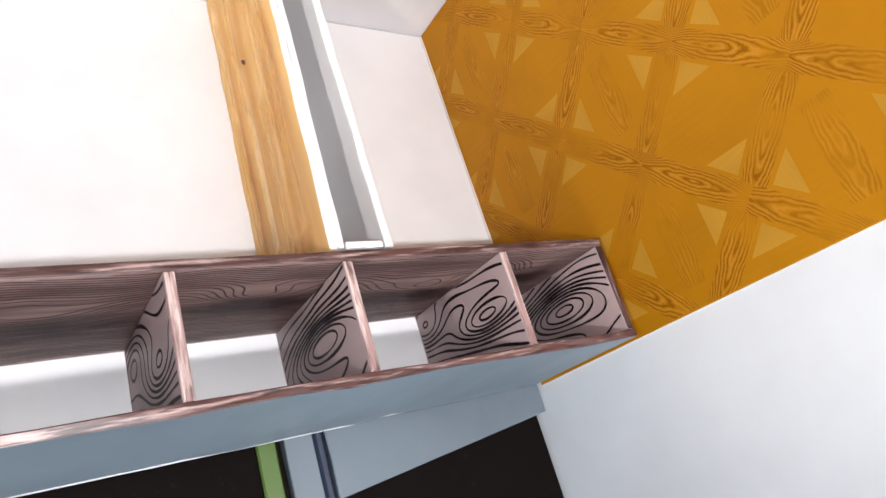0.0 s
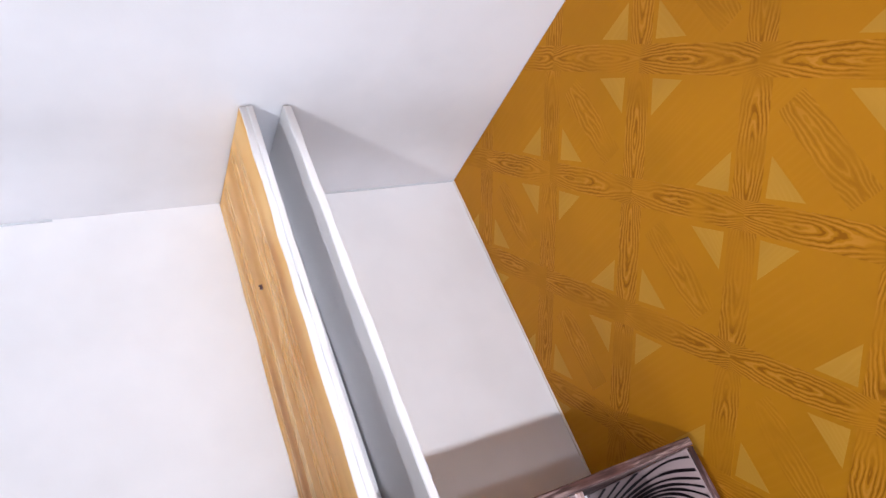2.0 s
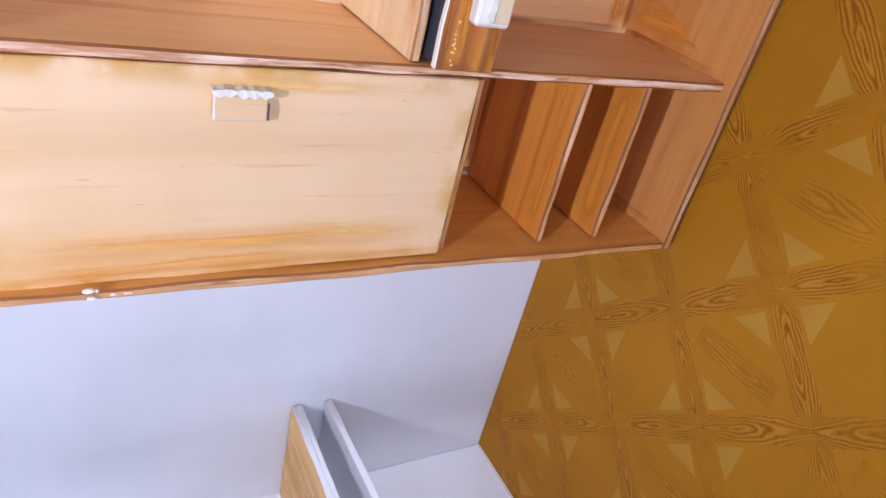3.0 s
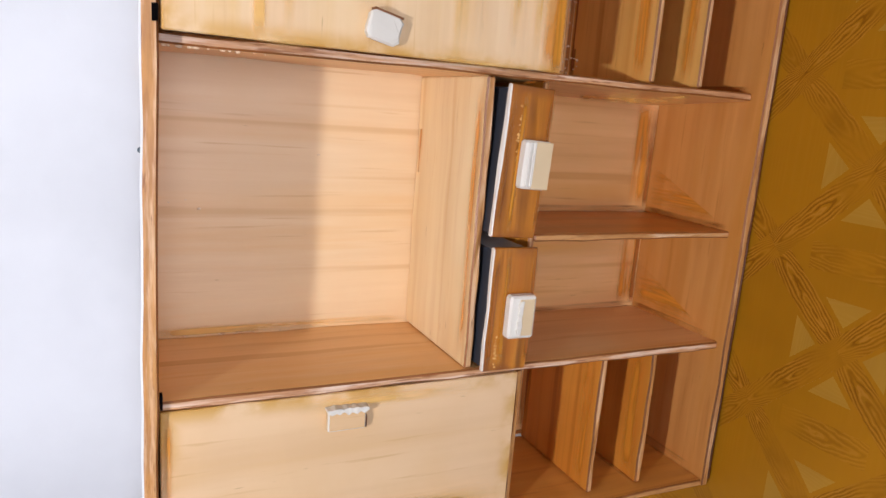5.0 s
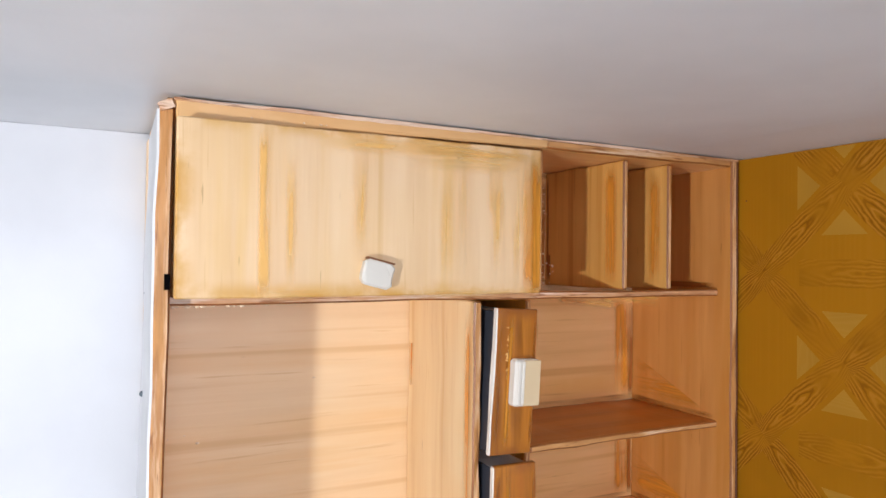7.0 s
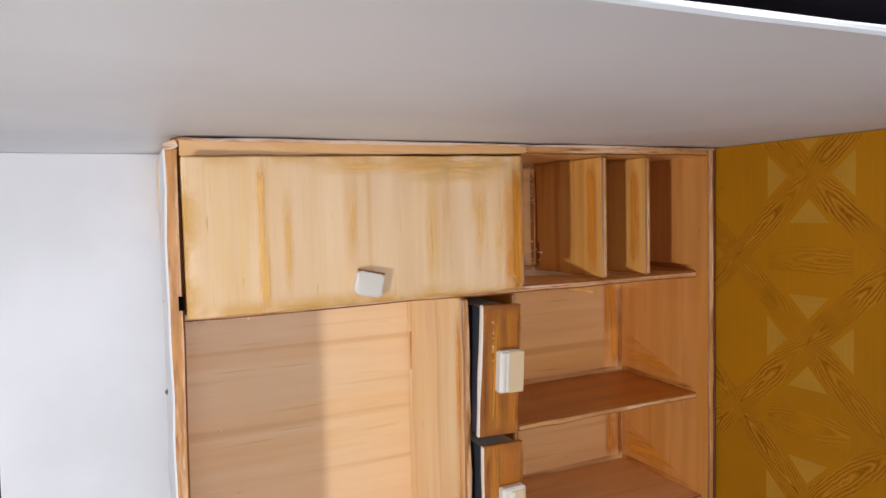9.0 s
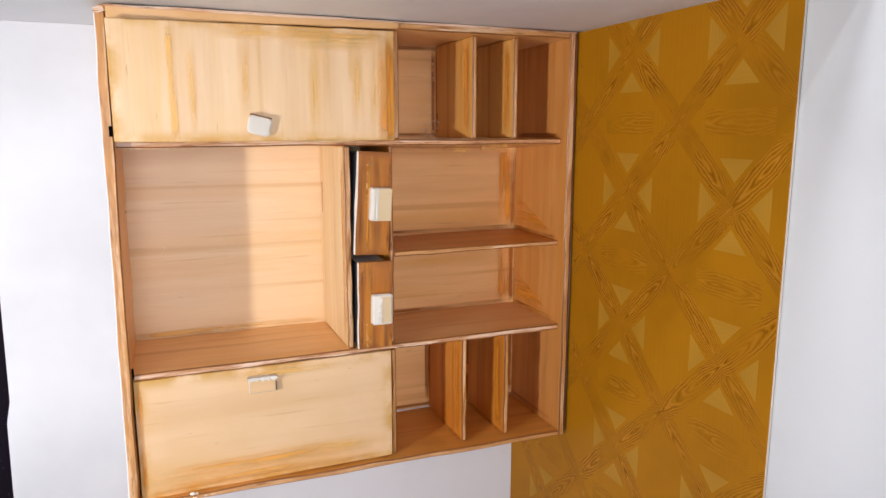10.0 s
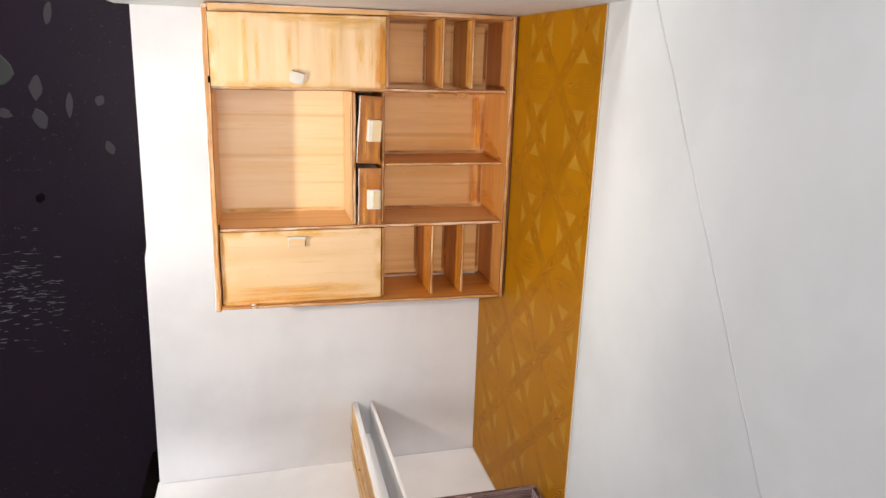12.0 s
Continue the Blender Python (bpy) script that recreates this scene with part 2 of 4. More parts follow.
RACK_FINE = painted_wood("rack_mauve_board", (0.34, 0.225, 0.205), (0.075, 0.036, 0.034), (0.19, 0.105, 0.098), "x", 0.5, 1.3, 1.8)
RACK_SWIRL = card("rack_pink_card", (0.61, 0.475, 0.48), 0.5, 0.12)
MARKER = card("dark_marker_ink", (0.022, 0.013, 0.02), 0.4, 0.2)
MARKER_BROWN = card("brown_marker_ink", (0.045, 0.02, 0.02), 0.45, 0.2)
RACK_EDGE = worn_edge("rack_worn_edge", (0.080, 0.036, 0.034), (0.50, 0.37, 0.35), (0.018, 0.007, 0.007), "x", 0.55, 0.50)
RACK_EDGE_Y = worn_edge("rack_worn_edge_across", (0.30, 0.19, 0.18), (0.68, 0.56, 0.54), (0.035, 0.014, 0.014), "y", 0.50)
RACK_EDGE_END = worn_edge("rack_dark_edge_across", (0.075, 0.032, 0.034), (0.45, 0.33, 0.32), (0.012, 0.005, 0.006), "y", 0.56, 0.48)
RACK_DARK = card("rack_dark_brown", (0.085, 0.038, 0.038), 0.5, 0.15)
PAPER = paper_grain("mustard_paper", (0.440, 0.184, 0.004), (0.390, 0.157, 0.003), 0.4, 0.5, 0.08)
PAPER_EDGE = card("paper_wall_edge", (0.50, 0.44, 0.36), 0.6, 0.1)
PAPER_BAND = paper_arm("mustard_band", (0.426, 0.174, 0.004), (0.195, 0.064, 0.001), 0.064, 0.0018, 0.68)
PAPER_BAR = paper_arm("mustard_bar", (0.436, 0.181, 0.004), (0.258, 0.091, 0.002), 0.060, 0.0022, 0.42)
PAPER_PALE = paper_grain("pale_inlay", (0.485, 0.248, 0.026), (0.450, 0.215, 0.016), 0.6, 0.5, 0.12)
for printed in (PAPER, PAPER_BAND, PAPER_BAR, PAPER_PALE):
    printed.node_tree.nodes["Principled BSDF"].inputs["Specular IOR Level"].default_value = 0.12
for painted in (DEEP_UP, DEEP_ALONG, UPPER_UP, DIVIDER_UP):
    painted.node_tree.nodes["Principled BSDF"].inputs["Specular IOR Level"].default_value = 0.25
# grey of the floor joints, and of the shadow drawn along the wall crease
CREASE_GREY = card("crease_grey", (0.57, 0.59, 0.62), 0.7, 0.1)
GLUE = node_material("clear_glue", 0.08)[0]
GLUE.node_tree.nodes["Principled BSDF"].inputs["Base Color"].default_value = (0.80, 0.60, 0.42, 1)
BLACK_INFILL = card("black_infill", (0.005, 0.004, 0.005), 0.95, 0.2)
BLACK_INFILL.node_tree.nodes["Principled BSDF"].inputs["Specular IOR Level"].default_value = 0.01
GREEN = card("green_plastic", (0.05, 0.09, 0.014), 0.4)
BLUE_DARK = card("navy_plastic", (0.012, 0.018, 0.036), 0.4)


def dark_surface(name, base, patch, speck, roughness):
    m, nt, bsdf = node_material(name, roughness)
    bsdf.inputs["Specular IOR Level"].default_value = 0.15
    v = coords(nt, (1, 1, 1))
    big = ramp(nt, noise_tex(nt, v, 3.0, 4.0), 0.4, 0.7)
    leafy = ramp(nt, noise_tex(nt, v, 30.0, 2.0, 0.5), 0.71, 0.80)
    scuff = ramp(nt, noise_tex(nt, v, 190.0, 3.0, 0.7), 0.62, 0.72, 0.0, 0.9)
    col = mix(nt, big, base, tuple(c * 0.55 for c in base))
    col = mix(nt, leafy, col, patch)
    zone = nt.nodes.new("ShaderNodeMath")
    zone.operation = "MULTIPLY"
    link(nt, scuff, zone.inputs[0])
    link(nt, big, zone.inputs[1])
    link(nt, mix(nt, zone.outputs[0], col, speck), bsdf.inputs["Base Color"])
    return m


DARK_WALL = dark_surface("dark_plaster", (0.0085, 0.0032, 0.0098), (0.013, 0.008, 0.0145), (0.08, 0.08, 0.095), 0.5)
DARK_TABLE = dark_surface("dark_brown_table", (0.0035, 0.0022, 0.0018), (0.016, 0.008, 0.004), (0.02, 0.012, 0.008), 0.7)
DARK_TABLE.node_tree.nodes["Principled BSDF"].inputs["Specular IOR Level"].default_value = 0.04
SMUDGE = card("pale_wall_smudge", (0.0135, 0.0085, 0.0145), 0.6, 0.25)
SMUDGE_GREEN = card("greenish_wall_smudge", (0.010, 0.013, 0.013), 0.6, 0.25)
SCUFF = card("grey_wall_scuff", (0.085, 0.09, 0.11), 0.5, 0.3)
ROOM_PAINT = card("room_paint", (0.45, 0.45, 0.47), 0.8)


# ---- building blocks ----
def thing(name, place, label, category, group="", kind=""):
    ob = new(name)
    ob.location = place
    ob.empty_display_size = 0.02
    return tagged(ob, label, category, group, kind)


def mesh_from(bm, name, *materials):
    bmesh.ops.recalc_face_normals(bm, faces=bm.faces)
    me = bpy.data.meshes.new(name)
    bm.to_mesh(me)
    bm.free()
    for m in materials:
        me.materials.append(m)
    return me


def part(name, bm, material, parent, label=""):
    """One mesh object under a thing or a part, its vertices given in world metres."""
    materials = material if isinstance(material, (tuple, list)) else (material,)
    base = Vector((0, 0, 0))
    up = parent
    while up is not None:
        base += up.location
        up = up.parent
    bmesh.ops.translate(bm, verts=bm.verts, vec=-base)
    ob = new(name, mesh_from(bm, name, *materials))
    ob.parent = parent
    return tagged(ob, label)


def solid(name, bm, material, label, category, group="", kind=""):
    """One top-level mesh object, its vertices given in world metres."""
    materials = material if isinstance(material, (tuple, list)) else (material,)
    return tagged(new(name, mesh_from(bm, name, *materials)), label, category, group, kind)


def board(x0, x1, y0, y1, z0, z1, rough=0.00045, bevel=0.0005, edge=None, rim=False):
    """A hand-cut board: a box drawn out along its longest side with slightly uneven edges. edge: side ('-y', '+z' ...) whose faces take the second material."""
    lo, hi = Vector((x0, y0, z0)), Vector((x1, y1, z1))
    size = hi - lo
    k = max(range(3), key=lambda i: size[i])
    a, b = [i for i in range(3) if i != k]
    n = max(1, min(14, int(size[k] / 0.014)))
    bm = bmesh.new()
    rings = []
    for s in range(n + 1):
        ring = []
        for u, w in ((0, 0), (1, 0), (1, 1), (0, 1)):
            p = Vector((0, 0, 0))
            p[k] = lo[k] + size[k] * s / n
            p[a] = (lo[a], hi[a])[u]
            p[b] = (lo[b], hi[b])[w]
            inner = 0 < s < n
            p[a] += random.uniform(-rough, rough) * inner
            p[b] += random.uniform(-rough, rough) * inner
            ring.append(bm.verts.new(p))
        rings.append(ring)
    for r, q in zip(rings, rings[1:]):
        for i in range(4):
            j = (i + 1) % 4
            bm.faces.new((r[i], r[j], q[j], q[i]))
    bm.faces.new(rings[0])
    bm.faces.new(rings[-1][::-1])
    bmesh.ops.recalc_face_normals(bm, faces=bm.faces)
    if bevel:
        sharp = [e for e in bm.edges if e.calc_face_angle(0) > 1.0]
        bmesh.ops.bevel(bm, geom=sharp, offset=min(bevel, 0.3 * min(size)), segments=1, affect="EDGES")
    if edge:
        way = Vector((0, 0, 0))
        way["xyz".index(edge[1])] = -1 if edge[0] == "-" else 1
        bm.normal_update()
        for f in bm.faces:
            facing = f.normal.dot(way)
            if facing > (0.9 if rim else 0.6):
                f.material_index = 1
            elif rim and facing > 0.4:
                f.material_index = 2
    return bm


def torn_card(w, h, d, seed):
    """A folded scrap of card with a ragged outline, w wide (x), h high (z), standing d out (-y) of the plane it is glued to."""
    rng = random.Random(seed)
    bm = bmesh.new()
    outline = []
    for i in range(20):
        a = 2 * math.pi * i / 20
        c, s = math.cos(a), math.sin(a)
        m = max(abs(c), abs(s))
        outline.append((c / m * w / 2 * rng.uniform(0.93, 1.02), s / m * h / 2 * rng.uniform(0.93, 1.02)))
    rings = []
    for depth, grow in ((0.0, 0.90), (-d * 0.55, 0.97), (-d * 0.9, 1.0), (-d, 0.88)):
        rings.append([bm.verts.new((x * grow, depth + rng.uniform(-0.0002, 0.0002), z * grow)) for x, z in outline])
    for r, q in zip(rings, rings[1:]):
        for i in range(20):
            j = (i + 1) % 20
            bm.faces.new((r[i], r[j], q[j], q[i]))
    bm.faces.new(rings[-1])
    bm.faces.new(rings[0][::-1])
    return bm


def moved(bm, m):
    bmesh.ops.transform(bm, matrix=m, verts=bm.verts)
    return bm


def droplets(places, radius, seed):
    """Beads of dried glue as flattened little domes."""
    rng = random.Random(seed)
    bm = bmesh.new()
    for p in places:
        r = radius * rng.uniform(0.5, 1.2)
        bmesh.ops.create_icosphere(bm, subdivisions=2, radius=r, matrix=Matrix.Translation(p) @ Matrix.Diagonal((rng.uniform(0.8, 1.8), 0.8, rng.uniform(0.6, 1.1), 1)))
    for f in bm.faces:
        f.smooth = True
    return bm


W = 0.305          # inner face of the papered wall
H = 0.552          # underside of the model's ceiling
NEAR = -0.279      # free edge of the papered wall
LEFT = -0.082      # free edge of the back wall

# ---- the room round the model ----
EAST = W + 0.0018       # face of the room wall beside the model
solid("wall_east", board(EAST, 0.40, -2.7, 0.36, -0.9, 2.3, 0, 0), WALL_WHITE, "plain white painted room wall behind the model", "wall", kind="structure")
solid("wall_north", board(-2.3, 0.40, 0.362, 0.44, -0.9, 2.3, 0, 0), DARK_WALL, "dark purple-brown scuffed wall behind the model", "wall", kind="structure")
solid("wall_west", board(-2.38, -2.302, -2.7, 0.36, -0.9, 2.3, 0, 0), ROOM_PAINT, "plain painted room wall", "wall", kind="structure")
solid("wall_south", board(-2.3, 0.40, -2.79, -2.702, -0.9, 2.3, 0, 0), ROOM_PAINT, "plain painted room wall", "wall", kind="structure")
solid("ceiling", board(-2.38, 0.40, -2.79, 0.44, 2.302, 2.36, 0, 0), ROOM_PAINT, "plain painted room ceiling", "ceiling", kind="structure")
solid("floor", board(-2.38, 0.40, -2.79, 0.44, -0.96, -0.902, 0, 0), ROOM_PAINT, "plain dull room floor", "floor", kind="structure")

dark_wall = bpy.data.objects["wall_north"]


def smudge(x, z, w, h, lean, material, name="smudge"):
    """A leaf-shaped smear on the dark wall, a little proud of it."""
    bm = bmesh.new()
    n = 14
    rim = [((math.cos(2 * math.pi * i / n) * (1 - 0.35 * abs(math.sin(2 * math.pi * i / n)))) * w / 2 * random.uniform(0.85, 1.1), math.sin(2 * math.pi * i / n) * h / 2 * random.uniform(0.9, 1.1)) for i in range(n)]
    front = [bm.verts.new((u, -0.0004, v)) for u, v in rim]
    back = [bm.verts.new((u * 1.05, 0.0, v * 1.05)) for u, v in rim]
    bm.faces.new(front)
    for i in range(n):
        j = (i + 1) % n
        bm.faces.new((front[i], front[j], back[j], back[i]))
    ob = part(name, moved(bm, pose(x, 0.3619, z, 0, lean, 0)), material, dark_wall)
    return ob


for x, z, w, h, lean in ((-0.272, 0.450, 0.019, 0.036, 8), (-0.271, 0.405, 0.022, 0.030, -15), (-0.230, 0.426, 0.011, 0.036, 5), (-0.188, 0.433, 0.014, 0.016, 30), (-0.180, 0.362, 0.014, 0.020, -20), (-0.318, 0.413, 0.022, 0.014, 20), (-0.245, 0.555, 0.012, 0.032, 12)):
    smudge(x, z, w, h, lean, SMUDGE)
smudge(-0.322, 0.474, 0.055, 0.044, 10, SMUDGE_GREEN, "green_smudge")
smudge(-0.285, 0.286, 0.013, 0.016, 30, BLACK_INFILL, "hole")


def scuffed_rows():
    """Short level scrapes in rows where the dark paint is rubbed."""
    rng = random.Random(31)
    bm = bmesh.new()
    for _ in range(170):
        x, z = -0.372 + 0.095 * rng.random() ** 1.4, rng.gauss(0.14, 0.045)
        ln, th = rng.uniform(0.003, 0.016), rng.uniform(0.0005, 0.0014)
        pts = [(x + ln * f, z + rng.uniform(-0.0008, 0.0008)) for f in (0, 0.35, 0.7, 1)]
        low = [bm.verts.new((u, 0.3616, v - th * k)) for (u, v), k in zip(pts, (0.1, 0.5, 0.5, 0.1))]
        high = [bm.verts.new((u, 0.3616, v + th * k)) for (u, v), k in zip(pts, (0.1, 0.5, 0.5, 0.1))]
        for i in range(3):
            bm.faces.new((low[i], low[i + 1], high[i + 1], high[i]))
    return bm


tagged(part("scrapes", scuffed_rows(), SCUFF, dark_wall), "rubbed grey scrapes in the dark paint", kind="stuff")


def wall_crease():
    """A faint raised crease in the wall's paint, running slantwise; its shadow is put in as grey."""
    bm = bmesh.new()
    rng = random.Random(5)
    rings = []
    n = 26
    for i in range(n + 1):
        f = i / n
        y, z = -0.306 - 0.301 * f + rng.uniform(-0.0008, 0.0008), 0.62 - 0.51 * f
        x = EAST
        rings.append([bm.verts.new((x + 0.0001, y - 0.0018, z)), bm.verts.new((x - 0.0002, y, z)), bm.verts.new((x + 0.0001, y + 0.0010, z))])
    for r, q in zip(rings, rings[1:]):
        bm.faces.new((r[0], r[1], q[1], q[0]))
        bm.faces.new((r[1], r[2], q[2], q[1]))
    return bm


solid("trim_crease", wall_crease(), CREASE_GREY, "thin slanting crease in the white wall paint", "crease", kind="structure")

table = thing("table", (0.1, -0.2, -0.9), "dark brown wooden table that carries the card model", "table")
part("tabletop", board(-0.115, EAST - 0.001, -0.46, 0.10, -0.036, -0.012, 0, 0.003), DARK_TABLE, table)
for tx in (-0.10, 0.24):
    for ty in (-0.42, 0.04):
        part("leg", board(tx, tx + 0.05, ty, ty + 0.05, -0.9, -0.037, 0, 0.003), DARK_TABLE, table)

# ---- the model's shell ----
def back_wall():
    bm = bmesh.new()
    outline = [(LEFT - 0.010, 0.0), (W, 0.0), (W, H), (LEFT + 0.003, H), (LEFT - 0.001, 0.30), (LEFT - 0.004, 0.285)]
    front = [bm.verts.new((x, 0.0, z)) for x, z in outline]
    back = [bm.verts.new((x, 0.0045, z)) for x, z in outline]
    bm.faces.new(front)
    bm.faces.new(back[::-1])
    for i in range(len(outline)):
        j = (i + 1) % len(outline)
        bm.faces.new((front[j], front[i], back[i], back[j]))
    return bm


solid("wall_back", back_wall(), WHITE_SHADED, "white card back wall of the model room", "wall", kind="structure")
solid("floor_card", board(LEFT - 0.012, W, -0.2780, 0.0045, -0.0012, -0.0001, 0, 0, edge="-y"), (WHITE, EDGE_GREY), "white card floor of the model room", "floor", kind="structure")
lid = board(LEFT - 0.012, W + 0.0016, -0.3040, 0.0045, H + 0.0004, H + 0.0026, 0.0004, 0.0009, edge="-y")
for v in lid.verts:
    if v.co.y < -0.2:
        v.co.y -= 0.03 * v.co.x
solid("ceiling_card", lid, (WHITE, WHITE), "white card ceiling of the model room", "ceiling", kind="structure")

solid("trim_seam", board(LEFT - 0.008, 0.055, -0.0012, -0.0001, 0.0, 0.0009, 0.0002, 0), CREASE_GREY, "thin grey open joint between back wall and floor card", "joint", kind="structure")
solid("trim_seam", board(0.1725, W - 0.001, -0.0011, -0.0001, 0.0, 0.0008, 0.0002, 0), CREASE_GREY, "thin grey open joint between back wall and floor card", "joint", kind="structure")
base_board = thing("base_board", (0.2, -0.15, -0.012), "two slate grey card strips under the model floor", "card")
wide_strip = board(0.1570, W + 0.001, -0.304, -0.02, -0.0118, -0.0046, 0.0004)
for v in wide_strip.verts:
    if v.co.y < -0.2:
        v.co.y += -0.009 + 0.018 * (v.co.x - 0.157) / 0.149
part("strip", wide_strip, SLATE_CARD, base_board)
part("strip", board(0.1350, 0.1502, -0.325, -0.02, -0.0118, -0.0050, 0.0004), SLATE_CARD, base_board)
solid("navy_rod", board(0.1506, 0.1566, -0.33, -0.05, -0.0118, -0.0056, 0.0, 0.0022), BLUE_DARK, "thin navy plastic rod on the dark table", "rod")
solid("green_strip", board(0.1222, 0.1322, -0.34, -0.10, -0.0118, -0.0090, 0.0, 0.001), GREEN, "bright green plastic strip on the dark table", "strip")


# invented heap that fills the dark region above the model's ceiling
def infill_heap():
    bm = bmesh.new()
    rng = random.Random(9)
    profile = [(-0.301, 0.0), (-0.288, 0.020), (-0.250, 0.040), (-0.18, 0.060), (-0.06, 0.085), (-0.005, 0.0)]
    n = 24
    rings = []
    for i in range(n + 1):
        x = LEFT + (W + 0.001 - LEFT) * i / n
        slump = 1.0 - 0.42 * max(0.0, (i / n - 0.55) / 0.45)
        rings.append([bm.verts.new((x, y, H + 0.0028 + z * slump + (rng.uniform(-0.0025, 0.0025) if 0 < k < 5 else 0))) for k, (y, z) in enumerate(profile)])
    for r, q in zip(rings, rings[1:]):
        for k in range(6):
            j = (k + 1) % 6
            bm.faces.new((r[k], r[j], q[j], q[k]))
    bm.faces.new(rings[0])
    bm.faces.new(rings[-1][::-1])
    for f in bm.faces:
        f.smooth = True
    return bm


solid("black_infill", infill_heap(), BLACK_INFILL, "black heap filling the dark above the model's ceiling", "cloth")

# ---- the wall unit ----
X0, X1, Z0, Z1 = -0.0070, 0.3020, 0.251, 0.5516
FRONT, INNER, BACK = -0.092, -0.083, -0.012
S1, S2, S3 = 0.4775, 0.4015, 0.3375       # upper faces of the shelves
unit = thing("wall_unit", (0.15, 0.0, Z0), "open-fronted wall unit of card painted as light wood, with shelves", "cabinet")
part("back_panel", board(X0 + 0.004, X1 - 0.004, BACK, -0.0005, Z0 + 0.004, Z1 - 0.004, 0, 0), PANEL_TAN, unit)
# thin cards added only to give the right bays' back its deeper tint
for lx0, lx1, lz0, lz1 in ((0.1710, 0.2972, S1 + 0.0002, Z1 - 0.0047), (0.1674, 0.2972, S2 + 0.0002, S1 - 0.0042), (0.1674, 0.2972, S3 + 0.0002, S2 - 0.0038), (0.1674, 0.2972, Z0 + 0.0044, S3 - 0.0042)):
    part("back_lining", board(lx0, lx1, BACK - 0.0008, BACK - 0.0002, lz0, lz1, 0, 0), DEEP_ALONG, unit)
left_side = board(X0, X0 + 0.0062, FRONT, -0.0005, Z0, Z1, bevel=0.0008, edge="-y", rim=True)
for f in left_side.faces:
    if f.normal.x < -0.6:
        f.material_index = 3
for v in left_side.verts:
    v.co.x += 0.0028 * (v.co.z - Z0) / (Z1 - Z0) - 0.0012
for v in left_side.verts:
    if v.co.y > -0.04 and v.co.x < X0 + 0.0035:
        v.co.x += 0.0030
bmesh.ops.translate(left_side, verts=[v for v in left_side.verts if v.co.z > Z1 - 0.004], vec=(0, 0, -0.004))
part("side_panel", left_side, (PANEL_UP, EDGE_UP, RIM_PAINT, WHITE), unit)
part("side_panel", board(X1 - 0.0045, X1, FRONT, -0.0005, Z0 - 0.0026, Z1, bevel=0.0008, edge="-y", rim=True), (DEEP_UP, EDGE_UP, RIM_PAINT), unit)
part("top_panel", board(X0 + 0.0046, X1 - 0.0046, FRONT + 0.0005, BACK, Z1 - 0.0045, Z1 - 0.0002, bevel=0.0008, edge="-y", rim=True), (SHELF_WOOD, EDGE_WOOD, RIM_PAINT), unit)
part("paper_edge", board(0.0002, X1 - 0.001, FRONT - 0.0017, FRONT - 0.0009, Z1 - 0.0013, Z1 - 0.0002, 0.0005, 0.0002), EDGE_PALE, unit, "thin torn white paper edge under the ceiling")
part("torn_corner", moved(torn_card(0.0058, 0.0036, 0.0012, 41), pose(X0 + 0.0046, FRONT - 0.0002, Z1 - 0.0034, 0, -24, 0)), EDGE_PALE, unit, "torn white paper at the corner")
trim_strip = board(0.0010, 0.1690, FRONT - 0.0012, FRONT + 0.001, Z1 - 0.0078, Z1, 0.0005, edge="+z")
for v in trim_strip.verts:
    if v.co.z < Z1 - 0.004:
        v.co.z += 0.0034 * v.co.x / 0.169
part("top_trim", trim_strip, (TRIM_WOOD, HANDLE_CARD), unit)
sagging = board(X0 + 0.0046, X1 - 0.0046, FRONT + 0.0005, BACK, Z0 + 0.0002, Z0 + 0.0042, bevel=0.0008, edge="-y", rim=True)
for v in sagging.verts:
    v.co.z += 0.0012 - 0.0040 * (v.co.x - X0) / (X1 - X0)
part("bottom_panel", sagging, (AMBER_SHELF, EDGE_WOOD, RIM_PAINT), unit)
upper_shelf = board(X0 + 0.0046, X1 - 0.0046, INNER, BACK, S1 - 0.004, S1, bevel=0.0008, edge="-y", rim=True)
for v in upper_shelf.verts:
    if v.co.y > -0.04:
        v.co.z -= 0.0045 * max(0.0, min(1.0, (v.co.x - 0.13) / 0.10))
part("shelf", upper_shelf, (SHELF_WOOD, EDGE_PALE, RIM_PAINT), unit)
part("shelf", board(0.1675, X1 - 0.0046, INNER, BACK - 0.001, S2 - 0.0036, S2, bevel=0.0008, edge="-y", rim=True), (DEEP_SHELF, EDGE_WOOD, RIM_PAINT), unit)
part("shelf", board(X0 + 0.0046, X1 - 0.0046, INNER - 0.004, BACK, S3 - 0.004, S3, bevel=0.0008, edge="-y", rim=True), (SHELF_WOOD, EDGE_PALE, RIM_PAINT), unit)
part("upright", board(0.1332, 0.1372, INNER - 0.003, BACK, S3 + 0.0002, S1 - 0.0042, bevel=0.0008, edge="-y", rim=True), (PALE_UP, EDGE_UP, RIM_PAINT), unit)
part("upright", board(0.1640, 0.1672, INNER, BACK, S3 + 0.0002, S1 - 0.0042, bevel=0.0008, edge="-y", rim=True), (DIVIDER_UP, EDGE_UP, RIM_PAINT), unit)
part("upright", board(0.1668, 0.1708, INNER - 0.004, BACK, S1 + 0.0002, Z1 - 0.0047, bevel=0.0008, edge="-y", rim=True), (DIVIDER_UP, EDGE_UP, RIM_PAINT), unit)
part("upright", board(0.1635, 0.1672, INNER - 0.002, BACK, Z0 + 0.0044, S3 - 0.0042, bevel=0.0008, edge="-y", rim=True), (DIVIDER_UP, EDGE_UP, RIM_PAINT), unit)
